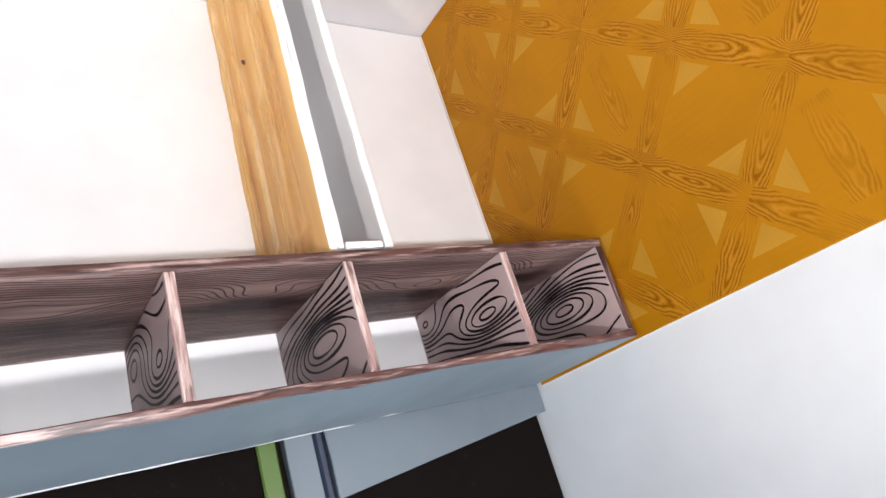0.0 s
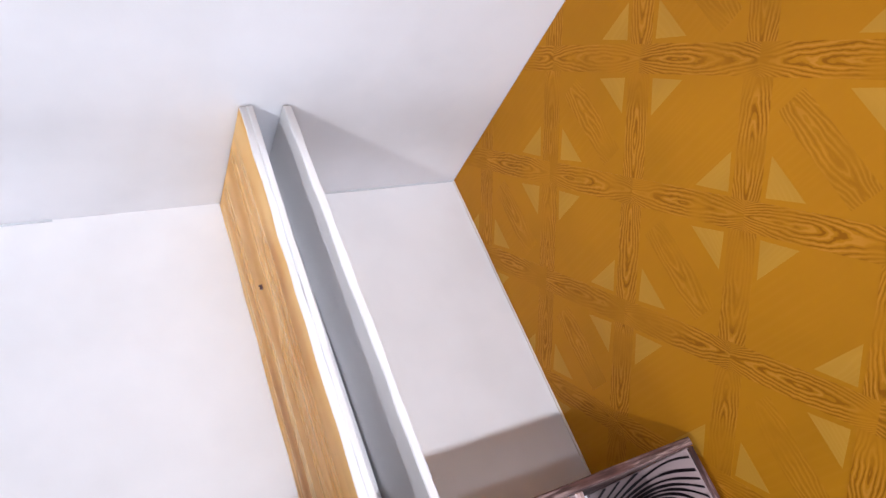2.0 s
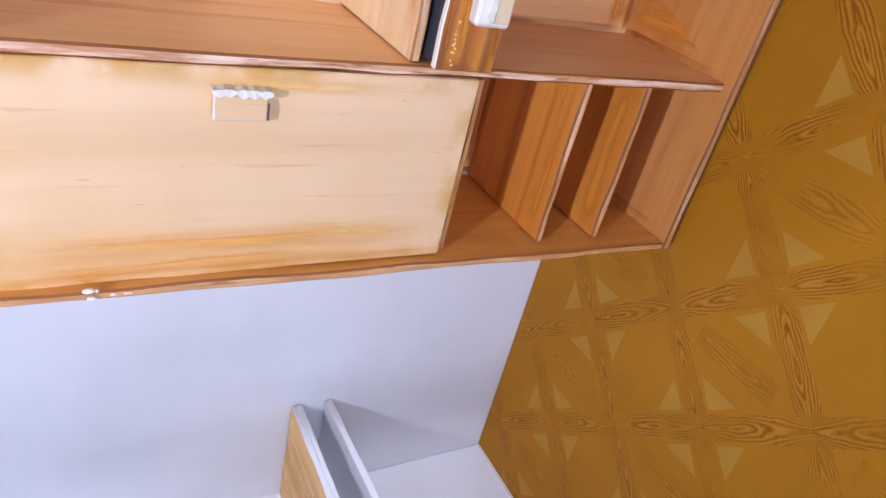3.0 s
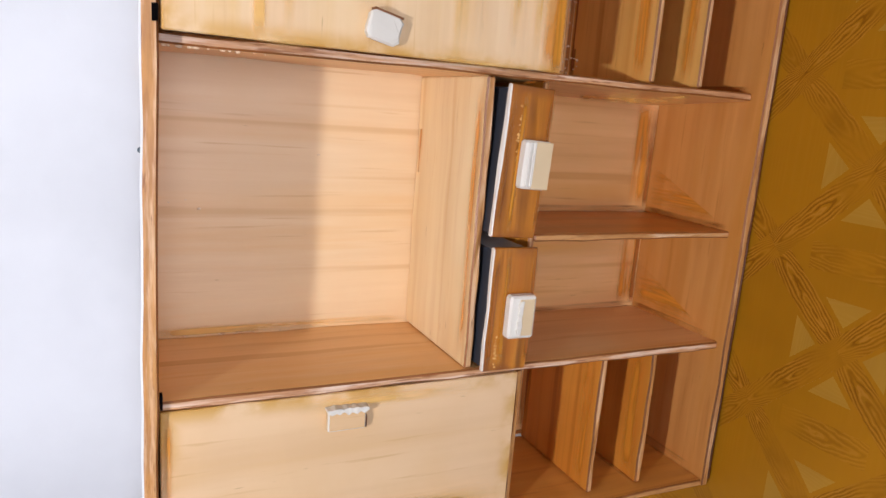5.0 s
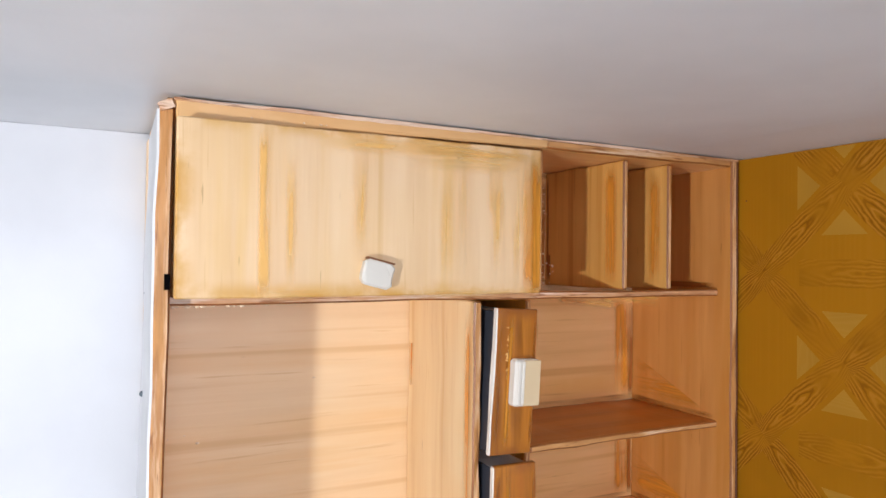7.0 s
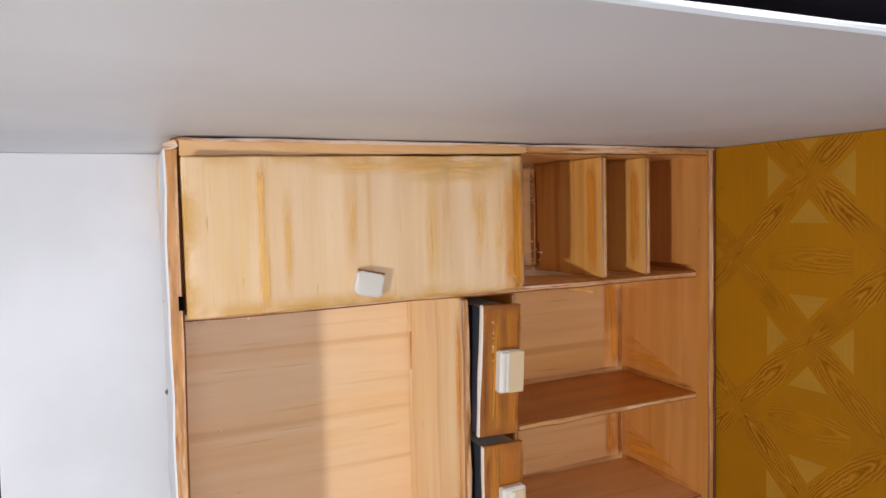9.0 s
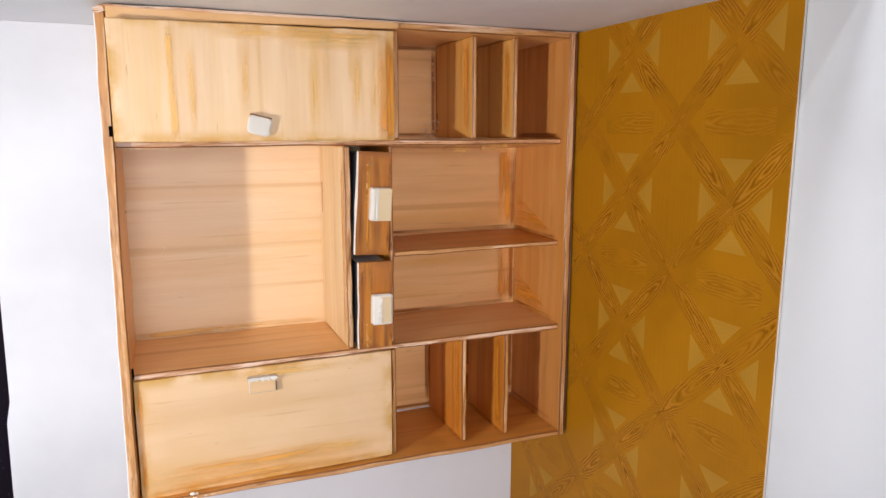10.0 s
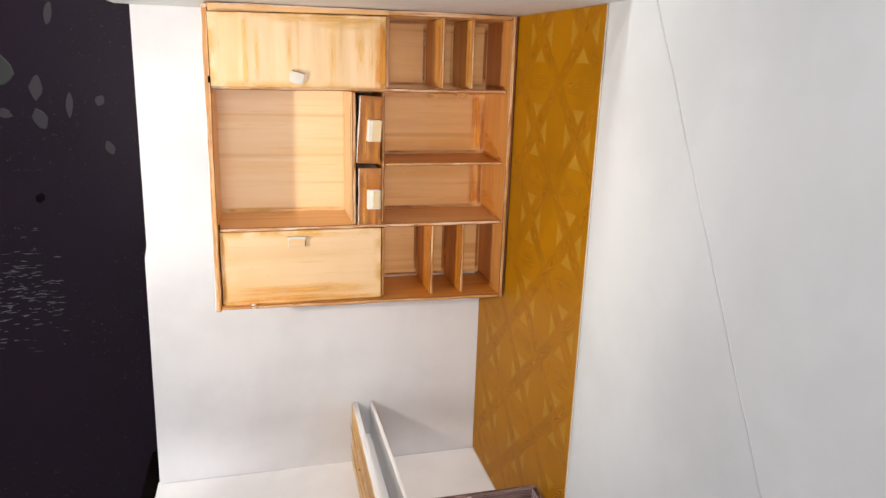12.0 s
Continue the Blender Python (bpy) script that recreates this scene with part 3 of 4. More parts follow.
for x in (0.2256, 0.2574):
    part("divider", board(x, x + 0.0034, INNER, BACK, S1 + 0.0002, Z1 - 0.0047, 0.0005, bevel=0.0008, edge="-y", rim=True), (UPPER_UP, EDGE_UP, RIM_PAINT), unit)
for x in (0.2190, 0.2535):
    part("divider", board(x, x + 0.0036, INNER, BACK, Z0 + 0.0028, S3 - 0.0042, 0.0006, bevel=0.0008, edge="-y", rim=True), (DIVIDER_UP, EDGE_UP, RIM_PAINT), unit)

# dark brown line between the unit and the papered wall
part("outer_line", board(X1 + 0.0001, X1 + 0.0018, FRONT + 0.0005, -0.001, Z0 + 0.001, Z1 - 0.001, 0.0003, 0.0003), RIM_BROWN, unit, "dark brown strip down the outer side")
# black patch instead of a cut: the notch's dark is put in as colour
part("slot_patch", board(-0.0020, 0.0000, -0.0936, -0.0921, 0.4800, 0.4858, 0.0004, 0), BLACK_INFILL, unit, "black patch drawing the notch's dark beside the door")
# lift-up door over the niche: its free corner stands a little open
flap_board = board(-0.1662, 0.0, -0.0034, 0.0, S1 - 0.0005, Z1 - 0.0085, 0.0002)
for v in flap_board.verts:
    if v.co.z > Z1 - 0.012:
        v.co.z += 0.0028 * (v.co.x + 0.1662) / 0.1662
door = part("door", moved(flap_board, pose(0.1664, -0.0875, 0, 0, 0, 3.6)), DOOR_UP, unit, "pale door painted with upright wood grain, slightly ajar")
handle = moved(torn_card(0.0142, 0.0112, 0.0050, 3), pose(0.0790, -0.0958, 0.4862, 0, 13, 3))
part("handle", handle, HANDLE_CARD, door, "crooked folded scrap of white card")
part("edge_line", moved(board(-0.0058, 0.0064, -0.0048, -0.0010, 0.0052, 0.0060, 0.0002, 0), pose(0.0790, -0.0958, 0.4862, 0, 13, 3)), RIM_PAINT, door, "dark worn top edge of the scrap")
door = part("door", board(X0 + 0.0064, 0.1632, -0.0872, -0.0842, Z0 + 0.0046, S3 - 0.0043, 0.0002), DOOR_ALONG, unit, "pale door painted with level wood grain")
part("handle", board(0.0664, 0.0836, -0.0908, -0.0873, 0.3166, 0.3260, 0.0004, 0.0006, edge="-y", rim=True), (HANDLE_TAN, DOOR_ALONG, HANDLE_CARD), door, "small square card tab with white edges")


def ragged_strip(x0, x1, y0, y1, z0, z1, teeth, seed):
    """A strip of torn paper whose lower edge hangs in uneven teeth."""
    rng = random.Random(seed)
    bm = bmesh.new()
    upper, lower = [], []
    for i in range(teeth * 2 + 1):
        x = x0 + (x1 - x0) * i / (teeth * 2)
        drop = (z1 - z0) * (rng.uniform(0.75, 1.0) if i % 2 else rng.uniform(0.35, 0.6))
        upper.append((x, z1 + rng.uniform(-0.0003, 0.0004)))
        lower.append((x + rng.uniform(-0.0004, 0.0004), z1 - drop))
    outline = upper + lower[::-1]
    front = [bm.verts.new((x, y0 + rng.uniform(-0.0003, 0.0003), z)) for x, z in outline]
    back = [bm.verts.new((x, y1, z)) for x, z in outline]
    n = len(upper)
    m = len(outline)
    for i in range(n - 1):
        bm.faces.new((front[i], front[i + 1], front[m - 2 - i], front[m - 1 - i]))
        bm.faces.new((back[i + 1], back[i], back[m - 1 - i], back[m - 2 - i]))
    for i in range(m):
        j = (i + 1) % m
        bm.faces.new((front[j], front[i], back[i], back[j]))
    return bm


part("torn_edge", ragged_strip(0.0658, 0.0842, -0.0922, -0.0873, 0.3244, 0.3276, 5, 4), HANDLE_CARD, door, "ragged torn white top of the tab")
part("edge_line", board(0.0837, 0.0842, -0.0904, -0.0874, 0.3170, 0.3224, 0.0001, 0), RIM_BROWN, door, "dark brown strip down the tab's side")
# the gap's dark, likewise laid on as a black patch
part("slot_patch", board(X0 + 0.0063, X0 + 0.0073, -0.0900, -0.0860, S3 - 0.0020, S3 + 0.0040, 0, 0), BLACK_INFILL, unit, "black patch drawing the gap's dark beside the shelf")


def drawer(z0, z1, yaw, lean, out, tall, rise, framed):
    turn = Matrix.Translation((0.1505, -0.0895 - out, (z0 + z1) / 2)) @ pose(0, 0, 0, 0, lean, yaw) @ Matrix.Translation((-0.1505, 0.0895 + out, -(z0 + z1) / 2))
    tilt = Matrix.Translation((0.1505, 0, (z0 + z1) / 2)) @ pose(0, 0, 0, 0, lean, 0) @ Matrix.Translation((-0.1505, 0, -(z0 + z1) / 2))
    body = part("drawer", moved(board(0.1392, 0.1606, -0.0890 - out, -0.016, z0 + 0.001, z1 - 0.0015, 0.0004, edge="-x"), tilt), (BOX_GREY, DARK_BOX), unit, "small drawer of dark card, pulled slightly out")
    part("drawer_front", moved(board(0.1382, 0.1618, -0.0922 - out, -0.0892 - out, z0, z1, 0.0004, edge="-x"), turn), (DRAWER_WOOD, HANDLE_CARD), body, "amber painted drawer front")
    seat = turn @ pose(0.1535, -0.0922 - out, (z0 + z1) / 2 + rise)
    half_w, half_h, deep = 0.0070, tall / 2, 0.0058
    part("handle", moved(board(-half_w, half_w, -deep, 0, -half_h, half_h, 0.0003, 0.0011), seat), HANDLE_CARD, body, "boxy white card pull with torn edges")
    margin = 0.0016 if framed else 0.0003
    part("flap", moved(board(-0.0022, half_w - margin + 0.0002, -deep - 0.0005, -deep + 0.0004, -half_h + margin, half_h - margin, 0.0003, 0.0003), seat), HANDLE_TAN, body, "cream painted face of the pull")
    if framed:
        torn = ragged_strip(-half_h + 0.0022, half_h - 0.0022, -deep - 0.0011, -deep + 0.0002, -0.0015, 0.0015, 4, 21)
        part("torn_edge", moved(torn, seat @ pose(-0.0022, 0, 0, 0, 90, 0)), HANDLE_CARD, body, "ragged torn white paper on the pull")
    else:
        for x in (-0.0058, -0.0036):
            part("paper_ridge", moved(board(x, x + 0.0015, -deep - 0.0007, -deep + 0.0002, -half_h + 0.0010, half_h - 0.0008, 0.0003, 0.0004), seat), HANDLE_CARD, body, "raised white paper ridge")
    for x, paint in ((0.1392, UMBER), (0.1592, UMBER), (0.1450, AMBER_EDGE)):
        brush_stroke(unit, turn @ Vector((x + 0.0030, -0.0926 - out, z0 + 0.002)), turn.to_3x3() @ Vector((0, 0, z1 - z0 - 0.004)), turn.to_3x3() @ Vector((-0.0030, 0, 0)), paint, "dark brush stroke")


rng = random.Random(2)
beads = [(0.012 + rng.uniform(0, 0.05), BACK - 0.0012, S3 + 0.0006) for _ in range(18)]
beads += [(0.2252 - abs(rng.gauss(0, 0.003)), BACK - 0.0012 - abs(rng.gauss(0, 0.002)), S1 + rng.uniform(0.0, 0.062)) for _ in range(24)]
beads += [(0.2250 - abs(rng.gauss(0, 0.010)), BACK - 0.0012 - abs(rng.gauss(0, 0.006)), S1 + abs(rng.gauss(0, 0.009))) for _ in range(26)]
beads += [(0.002 + rng.uniform(0, 0.05), -0.0820, S1 - 0.0046) for _ in range(16)]
beads += [(0.02 + rng.uniform(0, 0.04), FRONT - 0.001, Z1 - 0.005) for _ in range(4)]
beads += [(0.04 + rng.uniform(-0.004, 0.006), FRONT, Z0 + 0.003) for _ in range(4)]
beads += [(0.008, BACK - 0.0003, 0.4050), (0.0155, BACK - 0.0003, 0.4062), (0.0215, BACK - 0.0003, 0.4020), (0.0790, BACK - 0.0003, 0.4300)]
part("glue", droplets(beads, 0.0006, 8), GLUE, unit, "shiny beads of dried clear glue")["kind"] = "stuff"
GLUE_AMBER = node_material("amber_glue", 0.12)[0]
GLUE_AMBER.node_tree.nodes["Principled BSDF"].inputs["Base Color"].default_value = (0.80, 0.46, 0.16, 1)
trail = [(0.1440 + rng.uniform(-0.0006, 0.0006), -0.0952, S3 + 0.003 + rng.uniform(0, 0.016)) for _ in range(22)]
trail += [(0.1462 + rng.uniform(-0.0005, 0.0005), -0.0944, S2 + 0.034 + rng.uniform(0, 0.026)) for _ in range(26)]
tagged(part("glue_trail", droplets(trail, 0.00045, 18), GLUE_AMBER, unit), "fine trail of amber glue on the drawer fronts", kind="stuff")
# dried glue coloured near white, its highlight painted into the base colour
GLUE_GLINT = node_material("glint_glue", 0.06)[0]
GLUE_GLINT.node_tree.nodes["Principled BSDF"].inputs["Base Color"].default_value = (0.85, 0.80, 0.74, 1)
part("glue_blob", droplets([(0.029, FRONT - 0.0012, Z0 + 0.0062), (0.0315, FRONT - 0.0010, Z0 + 0.0058), (0.0298, FRONT - 0.0010, Z0 + 0.0030)], 0.0012, 6), GLUE_GLINT, unit, "shiny blob of dried glue, whitened to draw its glint")
part("glue", droplets([(X0 + 0.0026 + 0.0028 * (z - Z0) / (Z1 - Z0), -0.012 - 0.006 * (i % 3), z) for i, z in enumerate((0.36, 0.415, 0.43, 0.475, 0.49))], 0.0016, 4), SHADE_GREY, unit, "grey dabs of glue on the outer side")["kind"] = "stuff"


def smear_paint(name, colour, strength, gaps=0.8, ends=0.16, sides=0.30):
    """Thin wet-looking brush paint that fades out at the stroke's ragged edges."""
    m, nt, bsdf = node_material(name, 0.35)
    bsdf.inputs["Base Color"].default_value = (*colour, 1)
    tc = nt.nodes.new("ShaderNodeTexCoord")
    sep = nt.nodes.new("ShaderNodeSeparateXYZ")
    link(nt, tc.outputs["Generated"], sep.inputs[0])
    total = None
    for axis, fade in (("X", ends), ("Y", sides)):
        ping = nt.nodes.new("ShaderNodeMath")
        ping.operation = "PINGPONG"
        ping.inputs[1].default_value = 0.5
        link(nt, sep.outputs[axis], ping.inputs[0])
        edge = ramp(nt, ping.outputs[0], 0.0, fade)
        if total is None:
            total = edge
        else:
            mul = nt.nodes.new("ShaderNodeMath")
            mul.operation = "MULTIPLY"
            link(nt, total, mul.inputs[0])
            link(nt, edge, mul.inputs[1])
            total = mul.outputs[0]
    streaky = ramp(nt, noise_tex(nt, coords(nt, (12, 240, 1), True), 1.0, 2.0, 0.5), 0.36, 0.62, 0.25 * strength, strength)
    patchy = nt.nodes.new("ShaderNodeMath")
    patchy.operation = "MULTIPLY"
    link(nt, total, patchy.inputs[0])
    link(nt, ramp(nt, noise_tex(nt, coords(nt, (18, 170, 1), True), 1.0, 3.0, 0.6), 0.38, 0.58, 1.0 - gaps, 1.0), patchy.inputs[1])
    total = patchy.outputs[0]
    out = nt.nodes.new("ShaderNodeMath")
    out.operation = "MULTIPLY"
    link(nt, total, out.inputs[0])
    link(nt, streaky, out.inputs[1])
    link(nt, out.outputs[0], bsdf.inputs["Alpha"])
    return m


AMBER = smear_paint("amber_stroke", (0.82, 0.32, 0.03), 0.85, 0.4, 0.2, 0.4)
SOFT = smear_paint("soft_ochre_stroke", (0.95, 0.58, 0.14), 0.5, 0.55, 0.42, 0.5)
GOLD = smear_paint("golden_stroke", (0.72, 0.34, 0.03), 0.75, 0.4, 0.12, 0.4)
CREAM = smear_paint("cream_stroke", (0.88, 0.62, 0.30), 0.6, 0.4, 0.25, 0.5)
OCHRE = smear_paint("ochre_stroke", (0.95, 0.56, 0.14), 0.65, 0.5)
AMBER_EDGE = smear_paint("amber_edge_stroke", (0.64, 0.26, 0.022), 1.0, 0.4)
BAND = smear_paint("orange_band_stroke", (0.92, 0.44, 0.07), 0.65, 0.35, 0.25, 0.5)
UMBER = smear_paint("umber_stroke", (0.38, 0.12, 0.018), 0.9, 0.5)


coat = itertools.cycle(range(12))       # strokes lie one over the other


def brush_stroke(parent, corner, along, across, material, label, taper=0.0):
    """A flat stroke of paint: corner, the vector along the brush, the vector across it."""
    along, across = Vector(along), Vector(across)
    out = along.cross(across).normalized()
    m = Matrix((along.normalized(), across.normalized(), out)).transposed().to_4x4()
    m.translation = Vector(corner) + out * 0.00006 * next(coat) - parent.location
    bm = bmesh.new()
    bmesh.ops.create_grid(bm, x_segments=6, y_segments=2, size=0.5)
    for v in bm.verts:
        u = v.co.x + 0.5
        v.co = (u * along.length, (v.co.y + 0.5) * across.length * (1 - taper * u), random.uniform(0, 0.00003))
    me = bpy.data.meshes.new("brush_stroke")
    bm.to_mesh(me)
    bm.free()
    me.materials.append(material)
    ob = new("brush_stroke", me)
    ob.parent = parent
    ob.matrix_local = m
    tagged(ob, label)


# two small drawers beside the niche
drawer(S2 + 0.0010, S1 - 0.0075, 3.0, 3.2, 0.002, 0.0215, 0.0, False)
drawer(S3 + 0.0012, S2 - 0.0035, 0.5, 0.8, 0.003, 0.0205, -0.002, True)

# strokes on the upper door follow its slight turn
turned = pose(0.1664, -0.0875, 0, 0, 0, 3.6)
lean = turned.to_3x3()
for u, z, du, dz, paint in ((-0.120, 0.534, 0.080, 0.010, SOFT), (-0.080, 0.530, 0.078, 0.015, SOFT), (-0.070, 0.5375, 0.066, 0.006, OCHRE), (-0.0240, 0.474, 0.024, 0.070, SOFT), (-0.0125, 0.474, 0.0125, 0.070, AMBER), (-0.0065, 0.474, 0.0065, 0.064, AMBER_EDGE), (-0.0300, 0.478, 0.010, 0.064, SOFT),
                            (-0.1375, 0.4755, 0.0060, 0.067, OCHRE), (-0.1270, 0.4755, 0.006, 0.062, SOFT), (-0.058, 0.476, 0.010, 0.060, SOFT), (-0.048, 0.480, 0.006, 0.062, SOFT), (-0.100, 0.490, 0.010, 0.052, SOFT), (-0.0320, 0.510, 0.006, 0.032, SOFT),
                            (-0.138, 0.4745, 0.030, 0.006, SOFT), (-0.080, 0.4745, 0.070, 0.005, SOFT)):
    corner = turned @ Vector((u, -0.0038, z))
    if du > dz:
        brush_stroke(unit, corner, lean @ Vector((du, 0, 0)), Vector((0, 0, dz)), paint, "ochre brush stroke")
    else:
        brush_stroke(unit, corner + lean @ Vector((du, 0, 0)), Vector((0, 0, dz)), lean @ Vector((-du, 0, 0)), paint, "ochre brush stroke")
for x, z, dx, dz, paint in ((-0.0005, 0.2570, 0.158, 0.013, BAND), (0.004, 0.2640, 0.120, 0.012, BAND), (-0.0005, 0.2560, 0.162, 0.005, AMBER), (0.045, 0.3235, 0.100, 0.009, SOFT), (0.085, 0.262, 0.075, 0.016, SOFT)):
    brush_stroke(unit, (x, -0.0877, z), (dx, 0, 0), (0, 0, dz), paint, "amber stroke of colour")
# amber band down the door's left edge
brush_stroke(unit, (0.0045, -0.0877, 0.2560), (0, 0, 0.076), (-0.0048, 0, 0), AMBER, "amber stroke of colour")
for z0, z1 in ((S2 + 0.001, S1 - 0.005), (S3 + 0.001, S2 - 0.005)):
    brush_stroke(unit, (0.2965, BACK - 0.0010, z0), (0, 0, z1 - z0), (-0.018, 0, 0), AMBER, "amber stroke of colour")
    # tapering amber wedge draws the shade a shelf edge casts upward
    brush_stroke(unit, (X1 - 0.0047, BACK - 0.0005, z0), (0, -0.062, 0), (0, 0, 0.030), AMBER, "amber stroke of colour", 0.9)

# dark brown strokes darken the inner corners
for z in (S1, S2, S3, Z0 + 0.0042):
    brush_stroke(unit, (0.170, BACK - 0.0011, z + 0.0001), (0.127, 0, 0), (0, 0, 0.0042), UMBER, "dark brown stroke along the corner")
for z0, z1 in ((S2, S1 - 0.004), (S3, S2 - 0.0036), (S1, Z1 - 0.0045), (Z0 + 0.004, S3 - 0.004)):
    brush_stroke(unit, (0.2972, BACK - 0.0012, z0), (0, 0, z1 - z0), (-0.005, 0, 0), UMBER, "dark brown stroke along the corner")
    brush_stroke(unit, (0.172, BACK - 0.0013, z1 - 0.0042), (0.125, 0, 0), (0, 0, 0.0042), UMBER, "dark brown stroke along the corner")
    brush_stroke(unit, (X1 - 0.0052, BACK - 0.001, z0), (0, -0.069, 0), (0, 0, 0.0040), UMBER, "dark brown stroke along the corner")
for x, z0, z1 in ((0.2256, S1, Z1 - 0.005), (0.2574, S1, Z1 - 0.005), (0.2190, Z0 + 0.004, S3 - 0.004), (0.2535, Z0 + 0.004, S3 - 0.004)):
    brush_stroke(unit, (x - 0.0008, BACK - 0.001, z0), (0, 0, z1 - z0), (0, -0.006, 0), UMBER, "dark brown stroke along the corner")
    brush_stroke(unit, (x, BACK - 0.0014, z0), (0, 0, z1 - z0), (-0.004, 0, 0), UMBER, "dark brown stroke along the corner")
brush_stroke(unit, (-0.004, BACK - 0.0003, S3 + 0.0001), (0.138, 0, 0), (0, 0, 0.005), OCHRE, "ochre paint in the corner")
brush_stroke(unit, (0.1329, -0.0845, S3), (0, 0, 0.135), (0, 0.007, 0), AMBER, "amber paint along the front")
brush_stroke(unit, (0.1329, BACK - 0.0005, S3), (0, 0, 0.135), (0, -0.006, 0), AMBER, "amber paint in the corner")
for x, z0, z1 in ((0.2256, S1, Z1 - 0.005), (0.2574, S1, Z1 - 0.005), (0.2190, Z0 + 0.004, S3 - 0.004), (0.2535, Z0 + 0.004, S3 - 0.004)):
    brush_stroke(unit, (x - 0.0008, -0.0800, z0), (0, 0, z1 - z0), (0, 0.012, 0), AMBER, "amber paint along the front")
    brush_stroke(unit, (x - 0.0008, -0.0810, z0), (0, 0.055, 0), (0, 0, -0.011), OCHRE, "ochre paint along the foot")

# ---- low partition with a groove ----
low_wall = thing("low_partition", (0.155, -0.11, 0.0), "low hollow partition, one face painted as orange wood", "partition")
PY = -0.2165
def leaning(x0, x1, z1, rough, near, far):
    """An upright card whose foot line runs from x0 + near at the front to x0 + far at the back wall."""
    bm = board(x0, x1, PY, -0.0006, 0.0, z1, rough, edge="+z")
    for v in bm.verts:
        v.co.x += near + (far - near) * (v.co.y - PY) / -PY
    return bm


part("wood_panel", leaning(0.1400, 0.1438, 0.0843, 0.0004, -0.0010, 0.0018), (LOW_WOOD, WHITE), low_wall, "face painted as orange wood with level grain")
part("knot", droplets([(0.1402, -0.078, 0.038), (0.1402, -0.0795, 0.0382)], 0.0014, 1), RACK_DARK, low_wall, "small dark painted knot")
for y, z, dy, dz, paint in ((-0.2140, 0.0660, 0.150, 0.013, GOLD), (-0.2140, 0.0480, 0.105, 0.010, GOLD), (-0.150, 0.0560, 0.145, 0.012, GOLD), (-0.2140, 0.0100, 0.120, 0.014, GOLD), (-0.120, 0.0260, 0.115, 0.012, GOLD), (-0.2140, 0.0010, 0.016, 0.080, GOLD),
                            (-0.2140, 0.0300, 0.130, 0.012, CREAM), (-0.130, 0.0680, 0.125, 0.008, CREAM), (-0.180, 0.0585, 0.110, 0.005, CREAM), (-0.110, 0.0080, 0.105, 0.014, CREAM)):
    foot = 0.1400 - 0.0010 + 0.0028 * (y - PY) / -PY
    brush_stroke(low_wall, (foot - 0.0010, y + dy, z), (-0.0028 * dy / -PY, -dy, 0), (0, 0, dz), paint, "brush stroke along the grain")
part("inner_panel", leaning(0.1435, 0.1468, 0.0851, 0.0003, -0.0010, 0.0018), (WHITE, WHITE), low_wall)
part("white_panel", leaning(0.1665, 0.1708, 0.0842, 0.0004, 0.0006, -0.0022), (WHITE, WHITE), low_wall, "plain white card face")
part("groove_floor", board(0.1480, 0.1650, PY + 0.004, -0.0006, 0.036, 0.039, 0), WHITE, low_wall)
part("end_cap", board(0.1470, 0.1663, PY + 0.0002, PY + 0.0036, 0.0, 0.0838, 0), WHITE, low_wall)
solid("paper_tab", board(0.2060, 0.2200, -0.203, -0.189, 0.0, 0.0012, 0.0004), WHITE, "small white paper tab lying on the card floor", "paper")

# ---- dark rack along the front ----
RB, RF, RH = -0.2205, -0.2785, 0.0905
rack = thing("rack", (0.15, -0.25, 0.0), "low card rack with four bays, drawn with dark marker wood grain", "rack")


def centred(name, x0, x1, y0, y1, z0, z1, materials, edge, label=""):
    c = Vector(((x0 + x1) / 2, (y0 + y1) / 2, (z0 + z1) / 2))
    bm = board(x0 - c.x, x1 - c.x, y0 - c.y, y1 - c.y, z0 - c.z, z1 - c.z, 0.00008, edge=edge)
    ob = new(name, mesh_from(bm, name, *materials))
    ob.parent = rack
    ob.location = c - rack.location
    return tagged(ob, label)


